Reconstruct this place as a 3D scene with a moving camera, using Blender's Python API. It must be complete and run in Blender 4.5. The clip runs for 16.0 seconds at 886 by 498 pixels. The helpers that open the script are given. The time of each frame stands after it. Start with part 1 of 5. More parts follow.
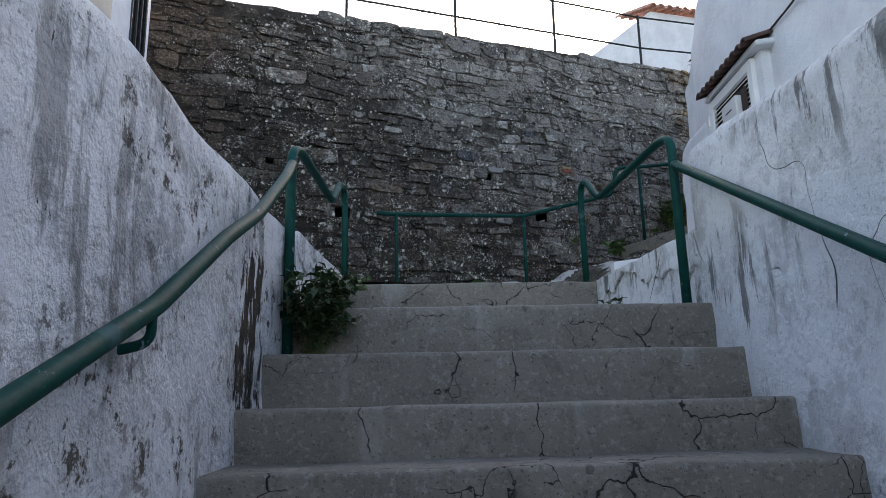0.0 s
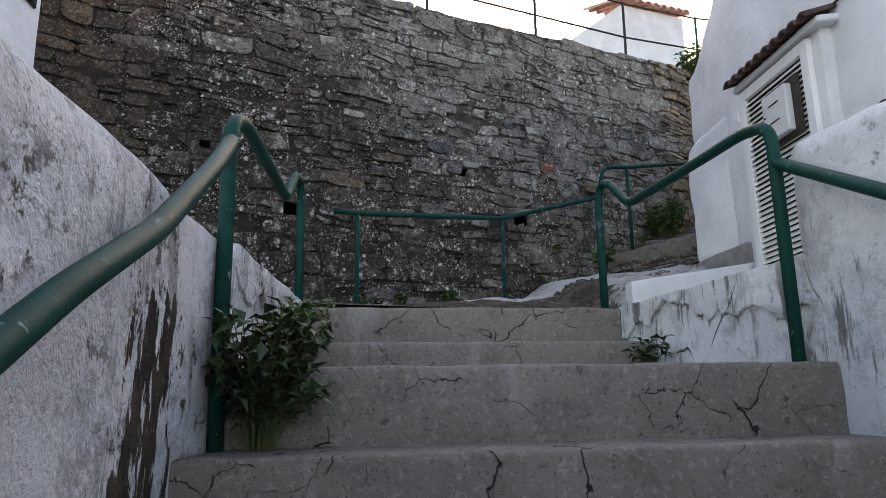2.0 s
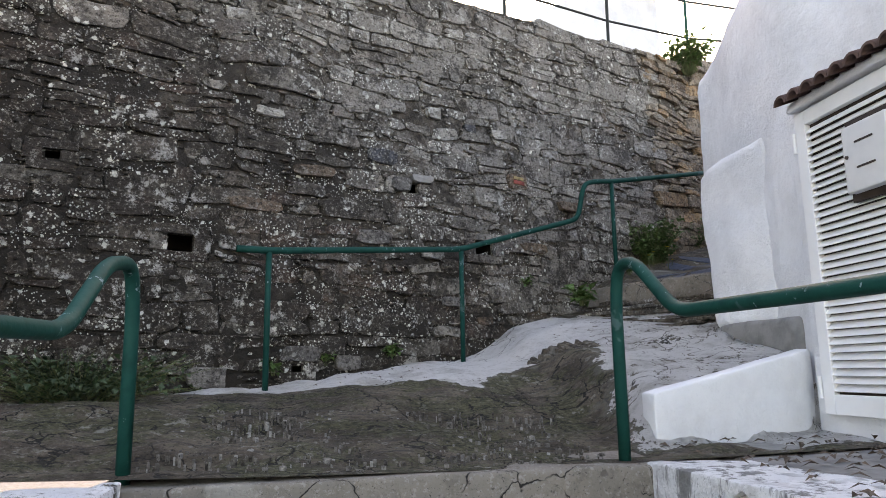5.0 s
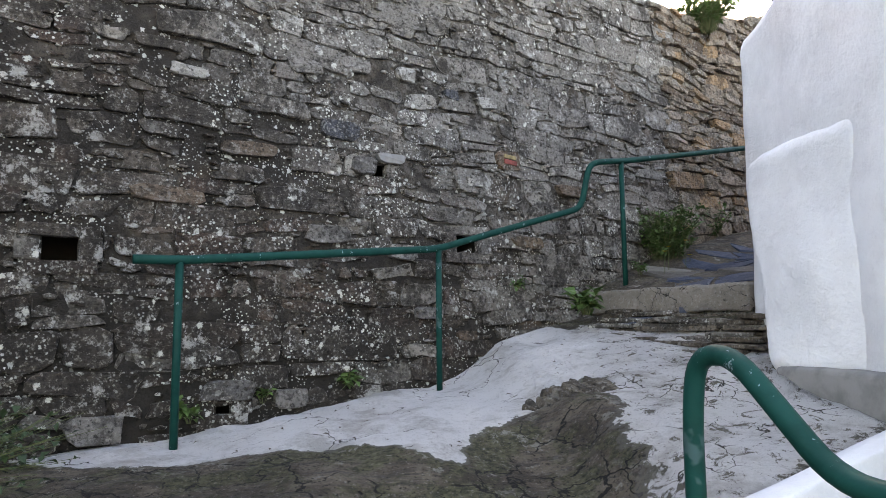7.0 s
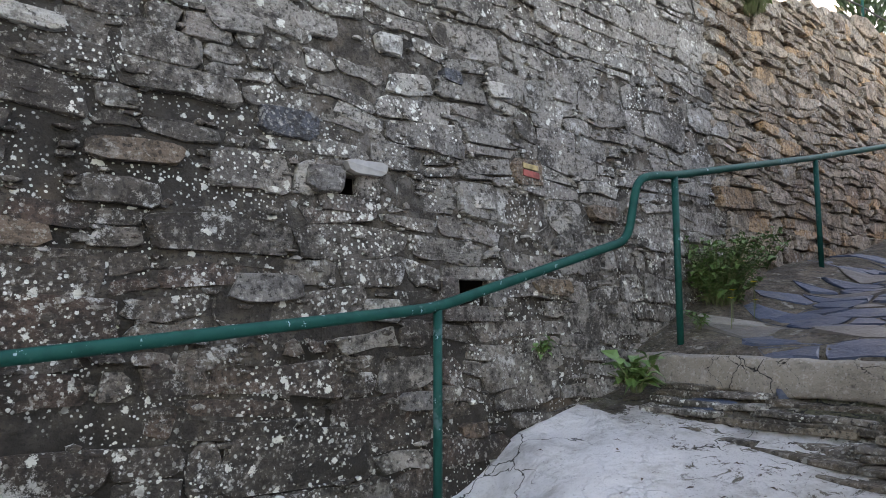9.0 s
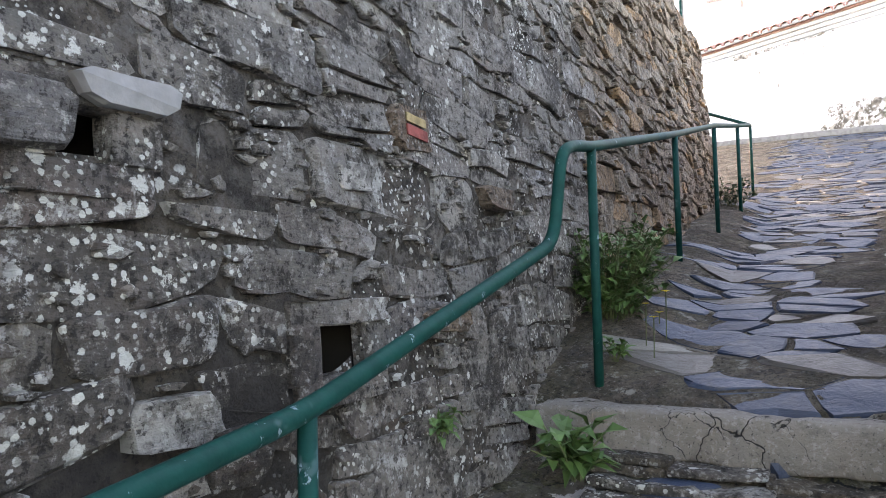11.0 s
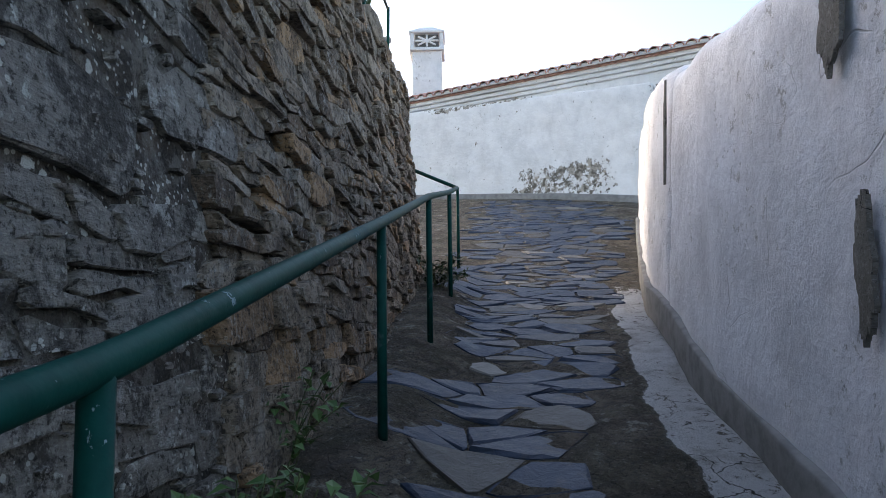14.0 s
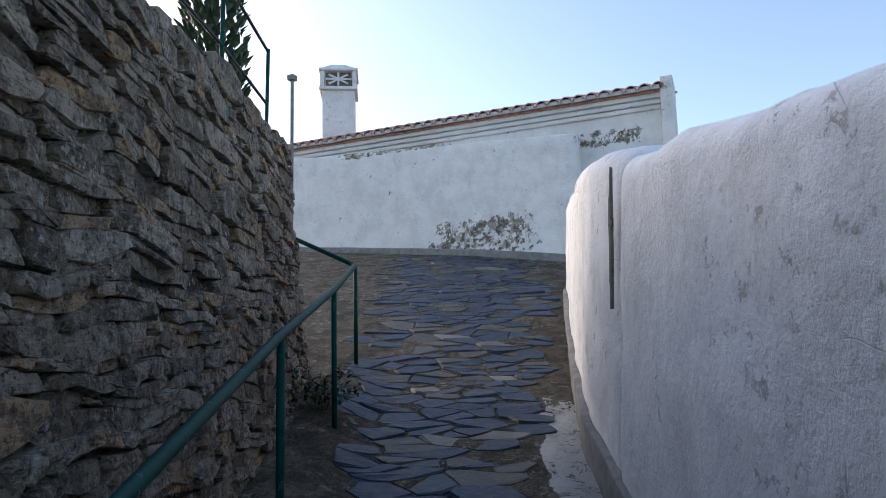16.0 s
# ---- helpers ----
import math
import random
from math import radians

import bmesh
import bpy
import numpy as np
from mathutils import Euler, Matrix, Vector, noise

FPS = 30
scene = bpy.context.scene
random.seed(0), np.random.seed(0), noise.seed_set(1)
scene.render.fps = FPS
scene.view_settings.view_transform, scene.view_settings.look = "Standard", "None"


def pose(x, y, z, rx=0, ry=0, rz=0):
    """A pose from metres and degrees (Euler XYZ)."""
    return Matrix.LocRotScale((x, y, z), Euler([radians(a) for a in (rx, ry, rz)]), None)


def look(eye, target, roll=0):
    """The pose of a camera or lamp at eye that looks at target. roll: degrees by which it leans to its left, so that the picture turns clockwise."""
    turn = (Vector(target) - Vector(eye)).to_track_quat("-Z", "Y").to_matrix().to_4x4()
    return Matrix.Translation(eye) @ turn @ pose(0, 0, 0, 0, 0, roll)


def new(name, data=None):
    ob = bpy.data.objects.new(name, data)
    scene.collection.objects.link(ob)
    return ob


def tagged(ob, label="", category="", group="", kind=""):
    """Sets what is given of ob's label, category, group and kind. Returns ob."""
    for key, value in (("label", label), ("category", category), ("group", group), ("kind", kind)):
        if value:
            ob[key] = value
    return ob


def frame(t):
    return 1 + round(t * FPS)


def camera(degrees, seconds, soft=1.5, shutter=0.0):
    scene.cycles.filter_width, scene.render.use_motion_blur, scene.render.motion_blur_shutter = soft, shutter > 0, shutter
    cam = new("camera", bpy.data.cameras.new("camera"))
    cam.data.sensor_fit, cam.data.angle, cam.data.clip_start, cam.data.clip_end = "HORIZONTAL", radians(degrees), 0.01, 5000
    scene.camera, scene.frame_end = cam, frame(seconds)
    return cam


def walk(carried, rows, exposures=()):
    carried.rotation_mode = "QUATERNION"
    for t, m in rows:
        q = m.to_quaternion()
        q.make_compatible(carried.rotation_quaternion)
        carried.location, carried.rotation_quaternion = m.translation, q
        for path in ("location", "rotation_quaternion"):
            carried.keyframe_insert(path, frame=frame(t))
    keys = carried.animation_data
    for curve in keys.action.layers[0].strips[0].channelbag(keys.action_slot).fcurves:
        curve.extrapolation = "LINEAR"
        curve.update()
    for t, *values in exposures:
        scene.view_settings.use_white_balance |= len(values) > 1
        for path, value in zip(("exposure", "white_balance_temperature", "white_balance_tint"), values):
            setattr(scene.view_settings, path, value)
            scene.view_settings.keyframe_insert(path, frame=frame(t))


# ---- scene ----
cam = camera(65.8, 16.0, soft=0.8)
PATH = [
    (0, (0.096, -0.022, 1.428), (0.092, 1.929, 1.866), -1.4),
    (0.5, (0.039, 0.288, 1.406), (0.045, 2.238, 1.848), -1.4),
    (1, (-0.024, 0.6, 1.499), (0.043, 2.553, 1.925), -1.3),
    (1.5, (-0.096, 0.845, 1.638), (0.036, 2.794, 2.066), -1.1),
    (2, (-0.123, 0.966, 1.752), (0.038, 2.914, 2.174), -1.0),
    (2.5, (-0.079, 1.189, 1.89), (0.108, 3.137, 2.306), -0.9),
    (3, (-0.067, 1.387, 1.958), (0.149, 3.335, 2.355), -0.8),
    (3.5, (-0.048, 1.626, 2.1), (0.199, 3.574, 2.479), -0.7),
    (4, (0.026, 1.832, 2.248), (0.294, 3.78, 2.613), -0.8),
    (4.2, (0.038, 1.887, 2.309), (0.313, 3.835, 2.668), -0.9),
    (6.3, (0.145, 2.893, 2.796), (0.48, 4.844, 3.082), -0.6),
    (6.5, (0.179, 2.967, 2.833), (0.518, 4.92, 3.098), -0.7),
    (7, (0.261, 3.223, 2.952), (0.618, 5.177, 3.18), -0.5),
    (7.5, (0.306, 3.456, 3.017), (0.671, 5.412, 3.22), -0.3),
    (8, (0.329, 3.868, 3.12), (0.707, 5.822, 3.315), -0.3),
    (8.2, (0.341, 4.019, 3.165), (0.726, 5.972, 3.366), -0.3),
    (10.3, (0.285, 5.664, 3.584), (1.18, 7.445, 3.741), -1.0),
    (10.5, (0.329, 5.816, 3.581), (1.307, 7.556, 3.717), -1.4),
    (11, (0.437, 6.141, 3.662), (1.615, 7.754, 3.762), -1.4),
    (11.5, (0.658, 6.357, 3.716), (2.022, 7.817, 3.803), -1.2),
    (12, (0.872, 6.605, 3.857), (2.41, 7.88, 3.964), -0.9),
    (12.5, (1.057, 6.79, 3.983), (2.684, 7.944, 4.12), -0.9),
    (13, (1.381, 6.908, 4.033), (3.053, 7.994, 4.183), -1.1),
    (13.5, (1.748, 7.144, 4.125), (3.459, 8.166, 4.293), -0.9),
    (14, (2.044, 7.294, 4.24), (3.786, 8.26, 4.417), -0.8),
    (14.5, (2.366, 7.423, 4.477), (4.141, 8.325, 4.665), -1.0),
    (15, (2.624, 7.592, 4.614), (4.422, 8.444, 4.819), -1.1),
    (15.5, (2.901, 7.62, 4.708), (4.718, 8.42, 4.944), -1.1),
    (16, (3.28, 7.648, 4.928), (5.111, 8.41, 5.19), -1.4),
]
walk(cam, [(t, look(eye, target, roll)) for t, eye, target, roll in PATH],
     exposures=[(0, 1.85, 7500, 18), (3.5, 2.35, 9300, 24), (7, 2.98, 9000, 22), (11, 3.2, 8600, 22), (12.5, 2.55, 7400, 18), (13.5, 1.85, 7150, 14), (14.5, 1.47, 6850, 13), (16, 1.02, 6500, 12)])

# ---- light ----
SUN_AZ, SUN_EL = 14.0, 24.0          # clockwise from +y; height above the horizon
world = bpy.data.worlds.new("sky")
scene.world = world
world.use_nodes = True
wn = world.node_tree.nodes
sky = wn.new("ShaderNodeTexSky")
sky.sky_type, sky.sun_disc = "NISHITA", False
sky.sun_elevation, sky.sun_rotation = radians(SUN_EL), radians(SUN_AZ)
sky.air_density, sky.dust_density, sky.ozone_density = 1.0, 1.6, 1.0
world.node_tree.links.new(sky.outputs[0], wn["Background"].inputs[0])
wn["Background"].inputs[1].default_value = 0.15
sun = new("sun", bpy.data.lights.new("sun", "SUN"))
sun.data.energy, sun.data.angle, sun.data.color = 0.3, radians(14), (1.0, 0.93, 0.83)
sd = Vector((math.sin(radians(SUN_AZ)) * math.cos(radians(SUN_EL)), math.cos(radians(SUN_AZ)) * math.cos(radians(SUN_EL)), math.sin(radians(SUN_EL))))
sun.matrix_world = look(sd * 60, (0, 0, 0))


# ---- materials ----
class Nodes:
    def __init__(self, name):
        self.mat = bpy.data.materials.new(name)
        self.mat.use_nodes = True
        self.nt = self.mat.node_tree
        self.bsdf = self.nt.nodes["Principled BSDF"]
        self.co = self.nt.nodes.new("ShaderNodeTexCoord").outputs["Object"]

    def put(self, sock, value):
        if isinstance(value, (int, float)):
            sock.default_value = value
        elif isinstance(value, tuple):
            sock.default_value = (*value, 1.0)[:4]
        else:
            self.nt.links.new(value, sock)

    def math(self, op, a, b=0.0):
        n = self.nt.nodes.new("ShaderNodeMath")
        n.operation = op
        self.put(n.inputs[0], a), self.put(n.inputs[1], b)
        return n.outputs[0]

    def scaled(self, sx, sy, sz):
        n = self.nt.nodes.new("ShaderNodeMapping")
        n.inputs["Scale"].default_value = (sx, sy, sz)
        self.nt.links.new(self.co, n.inputs["Vector"])
        return n.outputs[0]

    def noise(self, scale, detail=4.0, rough=0.6, vec=None, distortion=0.0):
        n = self.nt.nodes.new("ShaderNodeTexNoise")
        self.nt.links.new(vec or self.co, n.inputs["Vector"])
        n.inputs["Scale"].default_value, n.inputs["Detail"].default_value = scale, detail
        n.inputs["Roughness"].default_value, n.inputs["Distortion"].default_value = rough, distortion
        return n.outputs["Fac"]

    def voronoi(self, scale, feature="F1", vec=None, out="Distance"):
        n = self.nt.nodes.new("ShaderNodeTexVoronoi")
        n.feature = feature
        self.nt.links.new(vec or self.co, n.inputs["Vector"])
        n.inputs["Scale"].default_value = scale
        return n.outputs[out]

    def ramp(self, fac, lo, hi):
        """0 below lo, 1 above hi (lo may be the larger)."""
        n = self.nt.nodes.new("ShaderNodeMapRange")
        n.interpolation_type = "SMOOTHSTEP"
        self.put(n.inputs[0], fac)
        if lo < hi:
            n.inputs[1].default_value, n.inputs[2].default_value = lo, hi
        else:
            n.inputs[1].default_value, n.inputs[2].default_value, n.inputs[3].default_value, n.inputs[4].default_value = hi, lo, 1.0, 0.0
        return n.outputs[0]

    def mix(self, fac, a, b):
        n = self.nt.nodes.new("ShaderNodeMix")
        n.data_type = "RGBA"
        self.put(n.inputs[0], fac), self.put(n.inputs[6], a), self.put(n.inputs[7], b)
        return n.outputs[2]

    def attr(self, name):
        n = self.nt.nodes.new("ShaderNodeAttribute")
        n.attribute_name = name
        return n.outputs["Fac"]

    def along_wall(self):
        """Rises along the long wall and up it; height paints lit top, shaded foot."""
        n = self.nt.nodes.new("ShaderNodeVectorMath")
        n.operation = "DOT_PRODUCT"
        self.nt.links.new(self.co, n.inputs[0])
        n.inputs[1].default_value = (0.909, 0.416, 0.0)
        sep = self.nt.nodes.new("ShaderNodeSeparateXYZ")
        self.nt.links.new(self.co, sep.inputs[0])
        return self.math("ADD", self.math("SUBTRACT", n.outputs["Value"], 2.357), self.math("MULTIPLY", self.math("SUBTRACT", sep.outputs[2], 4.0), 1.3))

    def random(self, island=False):
        if island:
            return self.nt.nodes.new("ShaderNodeNewGeometry").outputs["Random Per Island"]
        return self.nt.nodes.new("ShaderNodeObjectInfo").outputs["Random"]

    def done(self, colour, rough=0.9, height=None, strength=0.4, distance=0.01, metal=0.0, spec=0.4):
        self.put(self.bsdf.inputs["Base Color"], colour)
        self.put(self.bsdf.inputs["Roughness"], rough)
        self.bsdf.inputs["Metallic"].default_value = metal
        self.bsdf.inputs["Specular IOR Level"].default_value = spec
        if height is not None:
            b = self.nt.nodes.new("ShaderNodeBump")
            b.inputs["Strength"].default_value, b.inputs["Distance"].default_value = strength, distance
            self.nt.links.new(height, b.inputs["Height"])
            self.nt.links.new(b.outputs[0], self.bsdf.inputs["Normal"])
        return self.mat


def stone_mat(name, tones, lichen=0.5, island=False, patina_shade=0.6, bleach_light=0.0):
    n = Nodes(name)
    r = n.random(island)
    c = n.mix(n.ramp(r, 0.0, 0.45), tones[0], tones[1])
    c = n.mix(n.ramp(r, 0.5, 0.72), c, tones[2])
    c = n.mix(n.ramp(r, 0.80, 0.92), c, tones[3])
    fine, mid = n.noise(42, 7, 0.75), n.noise(11, 7, 0.72)
    c = n.mix(n.ramp(mid, 0.42, 0.54), n.mix(0.6, c, (0.022, 0.018, 0.014)), c)
    # Dark blotches thicken, pale crust thins downward: shade at the foot put into colour.
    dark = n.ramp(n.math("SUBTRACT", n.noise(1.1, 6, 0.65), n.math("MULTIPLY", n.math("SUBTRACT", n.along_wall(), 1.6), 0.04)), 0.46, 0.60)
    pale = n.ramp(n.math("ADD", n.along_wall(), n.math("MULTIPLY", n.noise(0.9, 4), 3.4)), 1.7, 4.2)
    c = n.mix(n.math("MULTIPLY", pale, bleach_light), c, (0.34, 0.325, 0.295))
    c = n.mix(n.math("MULTIPLY", n.math("MULTIPLY", dark, patina_shade), n.math("SUBTRACT", 1.0, n.math("MULTIPLY", pale, 0.6))), c, (0.026, 0.021, 0.016))
    blot = n.math("MULTIPLY", n.ramp(n.noise(3.3, 9, 0.78), 0.50, 0.57), min(1.0, patina_shade * 1.05))
    c = n.mix(blot, c, (0.020, 0.016, 0.012))
    c = n.mix(n.math("MULTIPLY", n.ramp(fine, 0.55, 0.62), 0.6), c, (0.36, 0.34, 0.30))
    c = n.mix(n.math("MULTIPLY", n.ramp(fine, 0.47, 0.39), 0.85), c, (0.016, 0.013, 0.010))
    film = n.ramp(n.noise(6, 9, 0.82), 0.55, 0.61)
    film = n.math("MULTIPLY", film, n.ramp(n.noise(1.5, 3), 0.42, 0.56))
    c = n.mix(n.math("MULTIPLY", film, 0.9 * lichen), c, (0.44, 0.43, 0.40))
    # crusts of pale lichen in two sizes
    place = n.ramp(n.noise(1.9, 6, 0.65), 0.43, 0.56)
    wob = n.math("MULTIPLY", n.noise(34, 6, 0.78), 1.0)
    s1 = n.ramp(n.math("ADD", n.voronoi(13), wob), 0.71, 0.66)
    s2 = n.ramp(n.math("ADD", n.voronoi(46), wob), 0.80, 0.74)
    spots = n.math("MULTIPLY", n.math("MAXIMUM", s1, n.math("MULTIPLY", s2, n.ramp(n.noise(4.5, 2), 0.42, 0.58))), n.math("MULTIPLY", place, lichen))
    c = n.mix(spots, c, (0.64, 0.64, 0.58))
    h = n.math("ADD", n.math("MULTIPLY", fine, 0.45), n.math("ADD", n.math("MULTIPLY", mid, 1.5), n.math("MULTIPLY", n.noise(16, 5, 0.7, n.scaled(0.5, 0.5, 2.6)), 0.8)))
    return n.done(c, n.math("SUBTRACT", 0.98, n.math("MULTIPLY", fine, 0.25)), h, 1.0, 0.03)


def mortar_mat(name, base, lichen=0.5, patina_shade=0.7):
    n = Nodes(name)
    grit = n.noise(70, 6, 0.75)
    mid = n.noise(9, 6, 0.7)
    c = n.mix(n.ramp(mid, 0.40, 0.60), tuple(v * 0.4 for v in base), base)
    c = n.mix(n.math("MULTIPLY", n.ramp(grit, 0.47, 0.38), 0.85), c, (0.014, 0.012, 0.010))
    c = n.mix(n.ramp(n.noise(3.1, 4), 0.57, 0.72), c, (0.125, 0.092, 0.066))
    # Same painted shading by height in the mortar, over its random dark blotches.
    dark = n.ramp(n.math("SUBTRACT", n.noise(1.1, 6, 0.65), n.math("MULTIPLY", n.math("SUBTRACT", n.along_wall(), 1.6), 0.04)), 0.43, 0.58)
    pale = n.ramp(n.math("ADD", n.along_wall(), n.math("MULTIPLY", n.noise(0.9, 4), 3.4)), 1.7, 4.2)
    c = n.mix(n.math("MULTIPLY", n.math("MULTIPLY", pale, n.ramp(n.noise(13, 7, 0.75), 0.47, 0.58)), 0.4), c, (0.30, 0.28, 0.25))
    c = n.mix(n.math("MULTIPLY", n.math("MULTIPLY", dark, patina_shade), n.math("SUBTRACT", 1.0, n.math("MULTIPLY", pale, 0.6))), c, (0.018, 0.015, 0.012))
    wob = n.math("MULTIPLY", n.noise(44, 6, 0.75), 0.8)
    s1 = n.ramp(n.math("ADD", n.voronoi(18), wob), 0.62, 0.57)
    s2 = n.ramp(n.math("ADD", n.voronoi(58), wob), 0.69, 0.63)
    spots = n.math("MULTIPLY", n.math("MAXIMUM", s1, n.math("MULTIPLY", s2, n.ramp(n.noise(5, 2), 0.42, 0.56))), n.math("MULTIPLY", n.ramp(n.noise(1.7, 5, 0.65), 0.42, 0.54), lichen))
    c = n.mix(spots, c, (0.60, 0.60, 0.55))
    h = n.math("ADD", n.math("MULTIPLY", grit, 0.6), n.math("MULTIPLY", mid, 1.6))
    return n.done(c, 0.95, h, 1.0, 0.03)


def lime_mat(name, grime=0.5, peel=0.3, cracks=0.4, streak=0.4, tone=(0.78, 0.78, 0.77), bare=0.62, rough=1.0, spread=1.9, lo=0.44, under=(0.27, 0.255, 0.22), stain=None, flaked_and_dark=()):
    """Limewash over rough render, with grime, peeled spots and hair cracks."""
    n = Nodes(name)
    lump, fine = n.noise(5, 5, 0.6), n.noise(38, 5, 0.7)
    c = n.mix(n.ramp(n.noise(2.2, 5), 0.35, 0.7), tone, tuple(v * 0.86 for v in tone))
    g = n.math("MULTIPLY", n.ramp(n.noise(2.9, 9, 0.8), 0.50, 0.58), grime)
    c = n.mix(g, c, (0.19, 0.19, 0.185))
    run = n.math("MULTIPLY", n.ramp(n.noise(6, 6, 0.7, n.scaled(1.6, 1.6, 0.28)), 0.52, 0.60), streak)
    run = n.math("MULTIPLY", run, n.ramp(n.noise(1.1, 3), 0.45, 0.55))
    c = n.mix(run, c, (0.035, 0.034, 0.028))
    p = n.math("MULTIPLY", n.ramp(n.noise(11, 8, 0.78), bare, bare + 0.04), n.math("MULTIPLY", n.ramp(n.noise(spread, 3), lo, lo + 0.1), peel))
    c = n.mix(p, c, under)
    if flaked_and_dark:
        # stretches with the coat off in flakes, and a dark broken strip, as (y0, y1, z0, z1)
        sep = n.nt.nodes.new("ShaderNodeSeparateXYZ")
        n.nt.links.new(n.co, sep.inputs[0])
        flake = n.noise(7, 8, 0.75)
        for y0, y1, z0, z1 in flaked_and_dark:
            ym, zm = (y0 + y1) / 2, (z0 + z1) / 2
            reach = n.math("MULTIPLY", n.ramp(n.math("ABSOLUTE", n.math("SUBTRACT", sep.outputs[1], ym)), (y1 - y0) / 2, (y1 - y0) / 4),
                           n.ramp(n.math("ABSOLUTE", n.math("SUBTRACT", sep.outputs[2], zm)), (z1 - z0) / 2, (z1 - z0) / 5))
            bald_dark = n.ramp(n.math("ADD", flake, n.math("MULTIPLY", reach, 0.17)), 0.64, 0.66)
            c = n.mix(bald_dark, c, n.mix(n.ramp(n.noise(11, 4), 0.42, 0.6), (0.13, 0.115, 0.095), (0.42, 0.38, 0.33)))
    if stain:
        # a tall black damp stain, broken up into vertical flakes
        y0, wide, z0, z1 = stain
        sep = n.nt.nodes.new("ShaderNodeSeparateXYZ")
        n.nt.links.new(n.co, sep.inputs[0])
        flake = n.noise(15, 7, 0.7, n.scaled(1, 1, 0.35))
        reach = n.ramp(n.math("ABSOLUTE", n.math("SUBTRACT", n.math("ADD", sep.outputs[1], n.math("MULTIPLY", n.noise(3, 3), 0.2)), y0 + 0.1)), wide, wide * 0.2)
        reach = n.math("MULTIPLY", reach, n.math("MULTIPLY", n.ramp(sep.outputs[2], z0 - 0.15, z0 + 0.1), n.ramp(sep.outputs[2], z1, z1 - 0.2)))
        patch = n.ramp(n.math("ADD", flake, n.math("MULTIPLY", reach, 0.24)), 0.67, 0.70)
        c = n.mix(patch, c, n.mix(n.ramp(n.noise(9, 4), 0.4, 0.6), (0.028, 0.024, 0.018), (0.07, 0.056, 0.036)))
    speck = n.noise(85, 4, 0.75)
    c = n.mix(n.math("MULTIPLY", n.math("MULTIPLY", n.ramp(speck, 0.43, 0.37), n.ramp(n.noise(2.1, 5, 0.7), 0.42, 0.56)), min(1.0, grime * 1.4)), c, (0.13, 0.13, 0.125))
    line = n.math("ABSOLUTE", n.math("SUBTRACT", n.noise(1.3, 2.5, 0.45, None, 0.6), 0.5))
    crack = n.math("MULTIPLY", n.ramp(line, 0.0024, 0.0008), n.math("MULTIPLY", n.ramp(n.noise(1.3, 2, 0.5, n.scaled(1, 1, 1.2)), 0.48, 0.54), cracks))
    c = n.mix(crack, c, (0.10, 0.10, 0.10))
    fine = n.math("MULTIPLY", fine, n.ramp(n.noise(1.6, 4, 0.6), 0.40, 0.62))
    h = n.math("SUBTRACT", n.math("ADD", lump, n.math("ADD", n.math("MULTIPLY", fine, 0.5), n.math("MULTIPLY", n.noise(14, 7, 0.75), 0.5))), n.math("ADD", n.math("MULTIPLY", crack, 0.8), n.math("MULTIPLY", p, 0.3)))
    return n.done(c, 0.88, h, min(1.0, 0.7 * rough), 0.03 * rough, spec=0.25)


def cracks(n, scale, width, where, bend=0.12):
    """Thin broken crack lines: cell borders pulled out of true."""
    v = n.nt.nodes.new("ShaderNodeVectorMath")
    v.operation = "ADD"
    t = n.nt.nodes.new("ShaderNodeTexNoise")
    n.nt.links.new(n.co, t.inputs["Vector"])
    t.inputs["Scale"].default_value, t.inputs["Detail"].default_value = scale * 2.6, 4.0
    k = n.nt.nodes.new("ShaderNodeVectorMath")
    k.operation = "SCALE"
    k.inputs["Scale"].default_value = bend / scale * 4
    n.nt.links.new(t.outputs["Color"], k.inputs[0])
    n.nt.links.new(n.co, v.inputs[0]), n.nt.links.new(k.outputs[0], v.inputs[1])
    d = n.voronoi(scale, "DISTANCE_TO_EDGE", v.outputs[0])
    return n.math("MULTIPLY", n.ramp(d, width * scale, width * scale * 0.35), where)


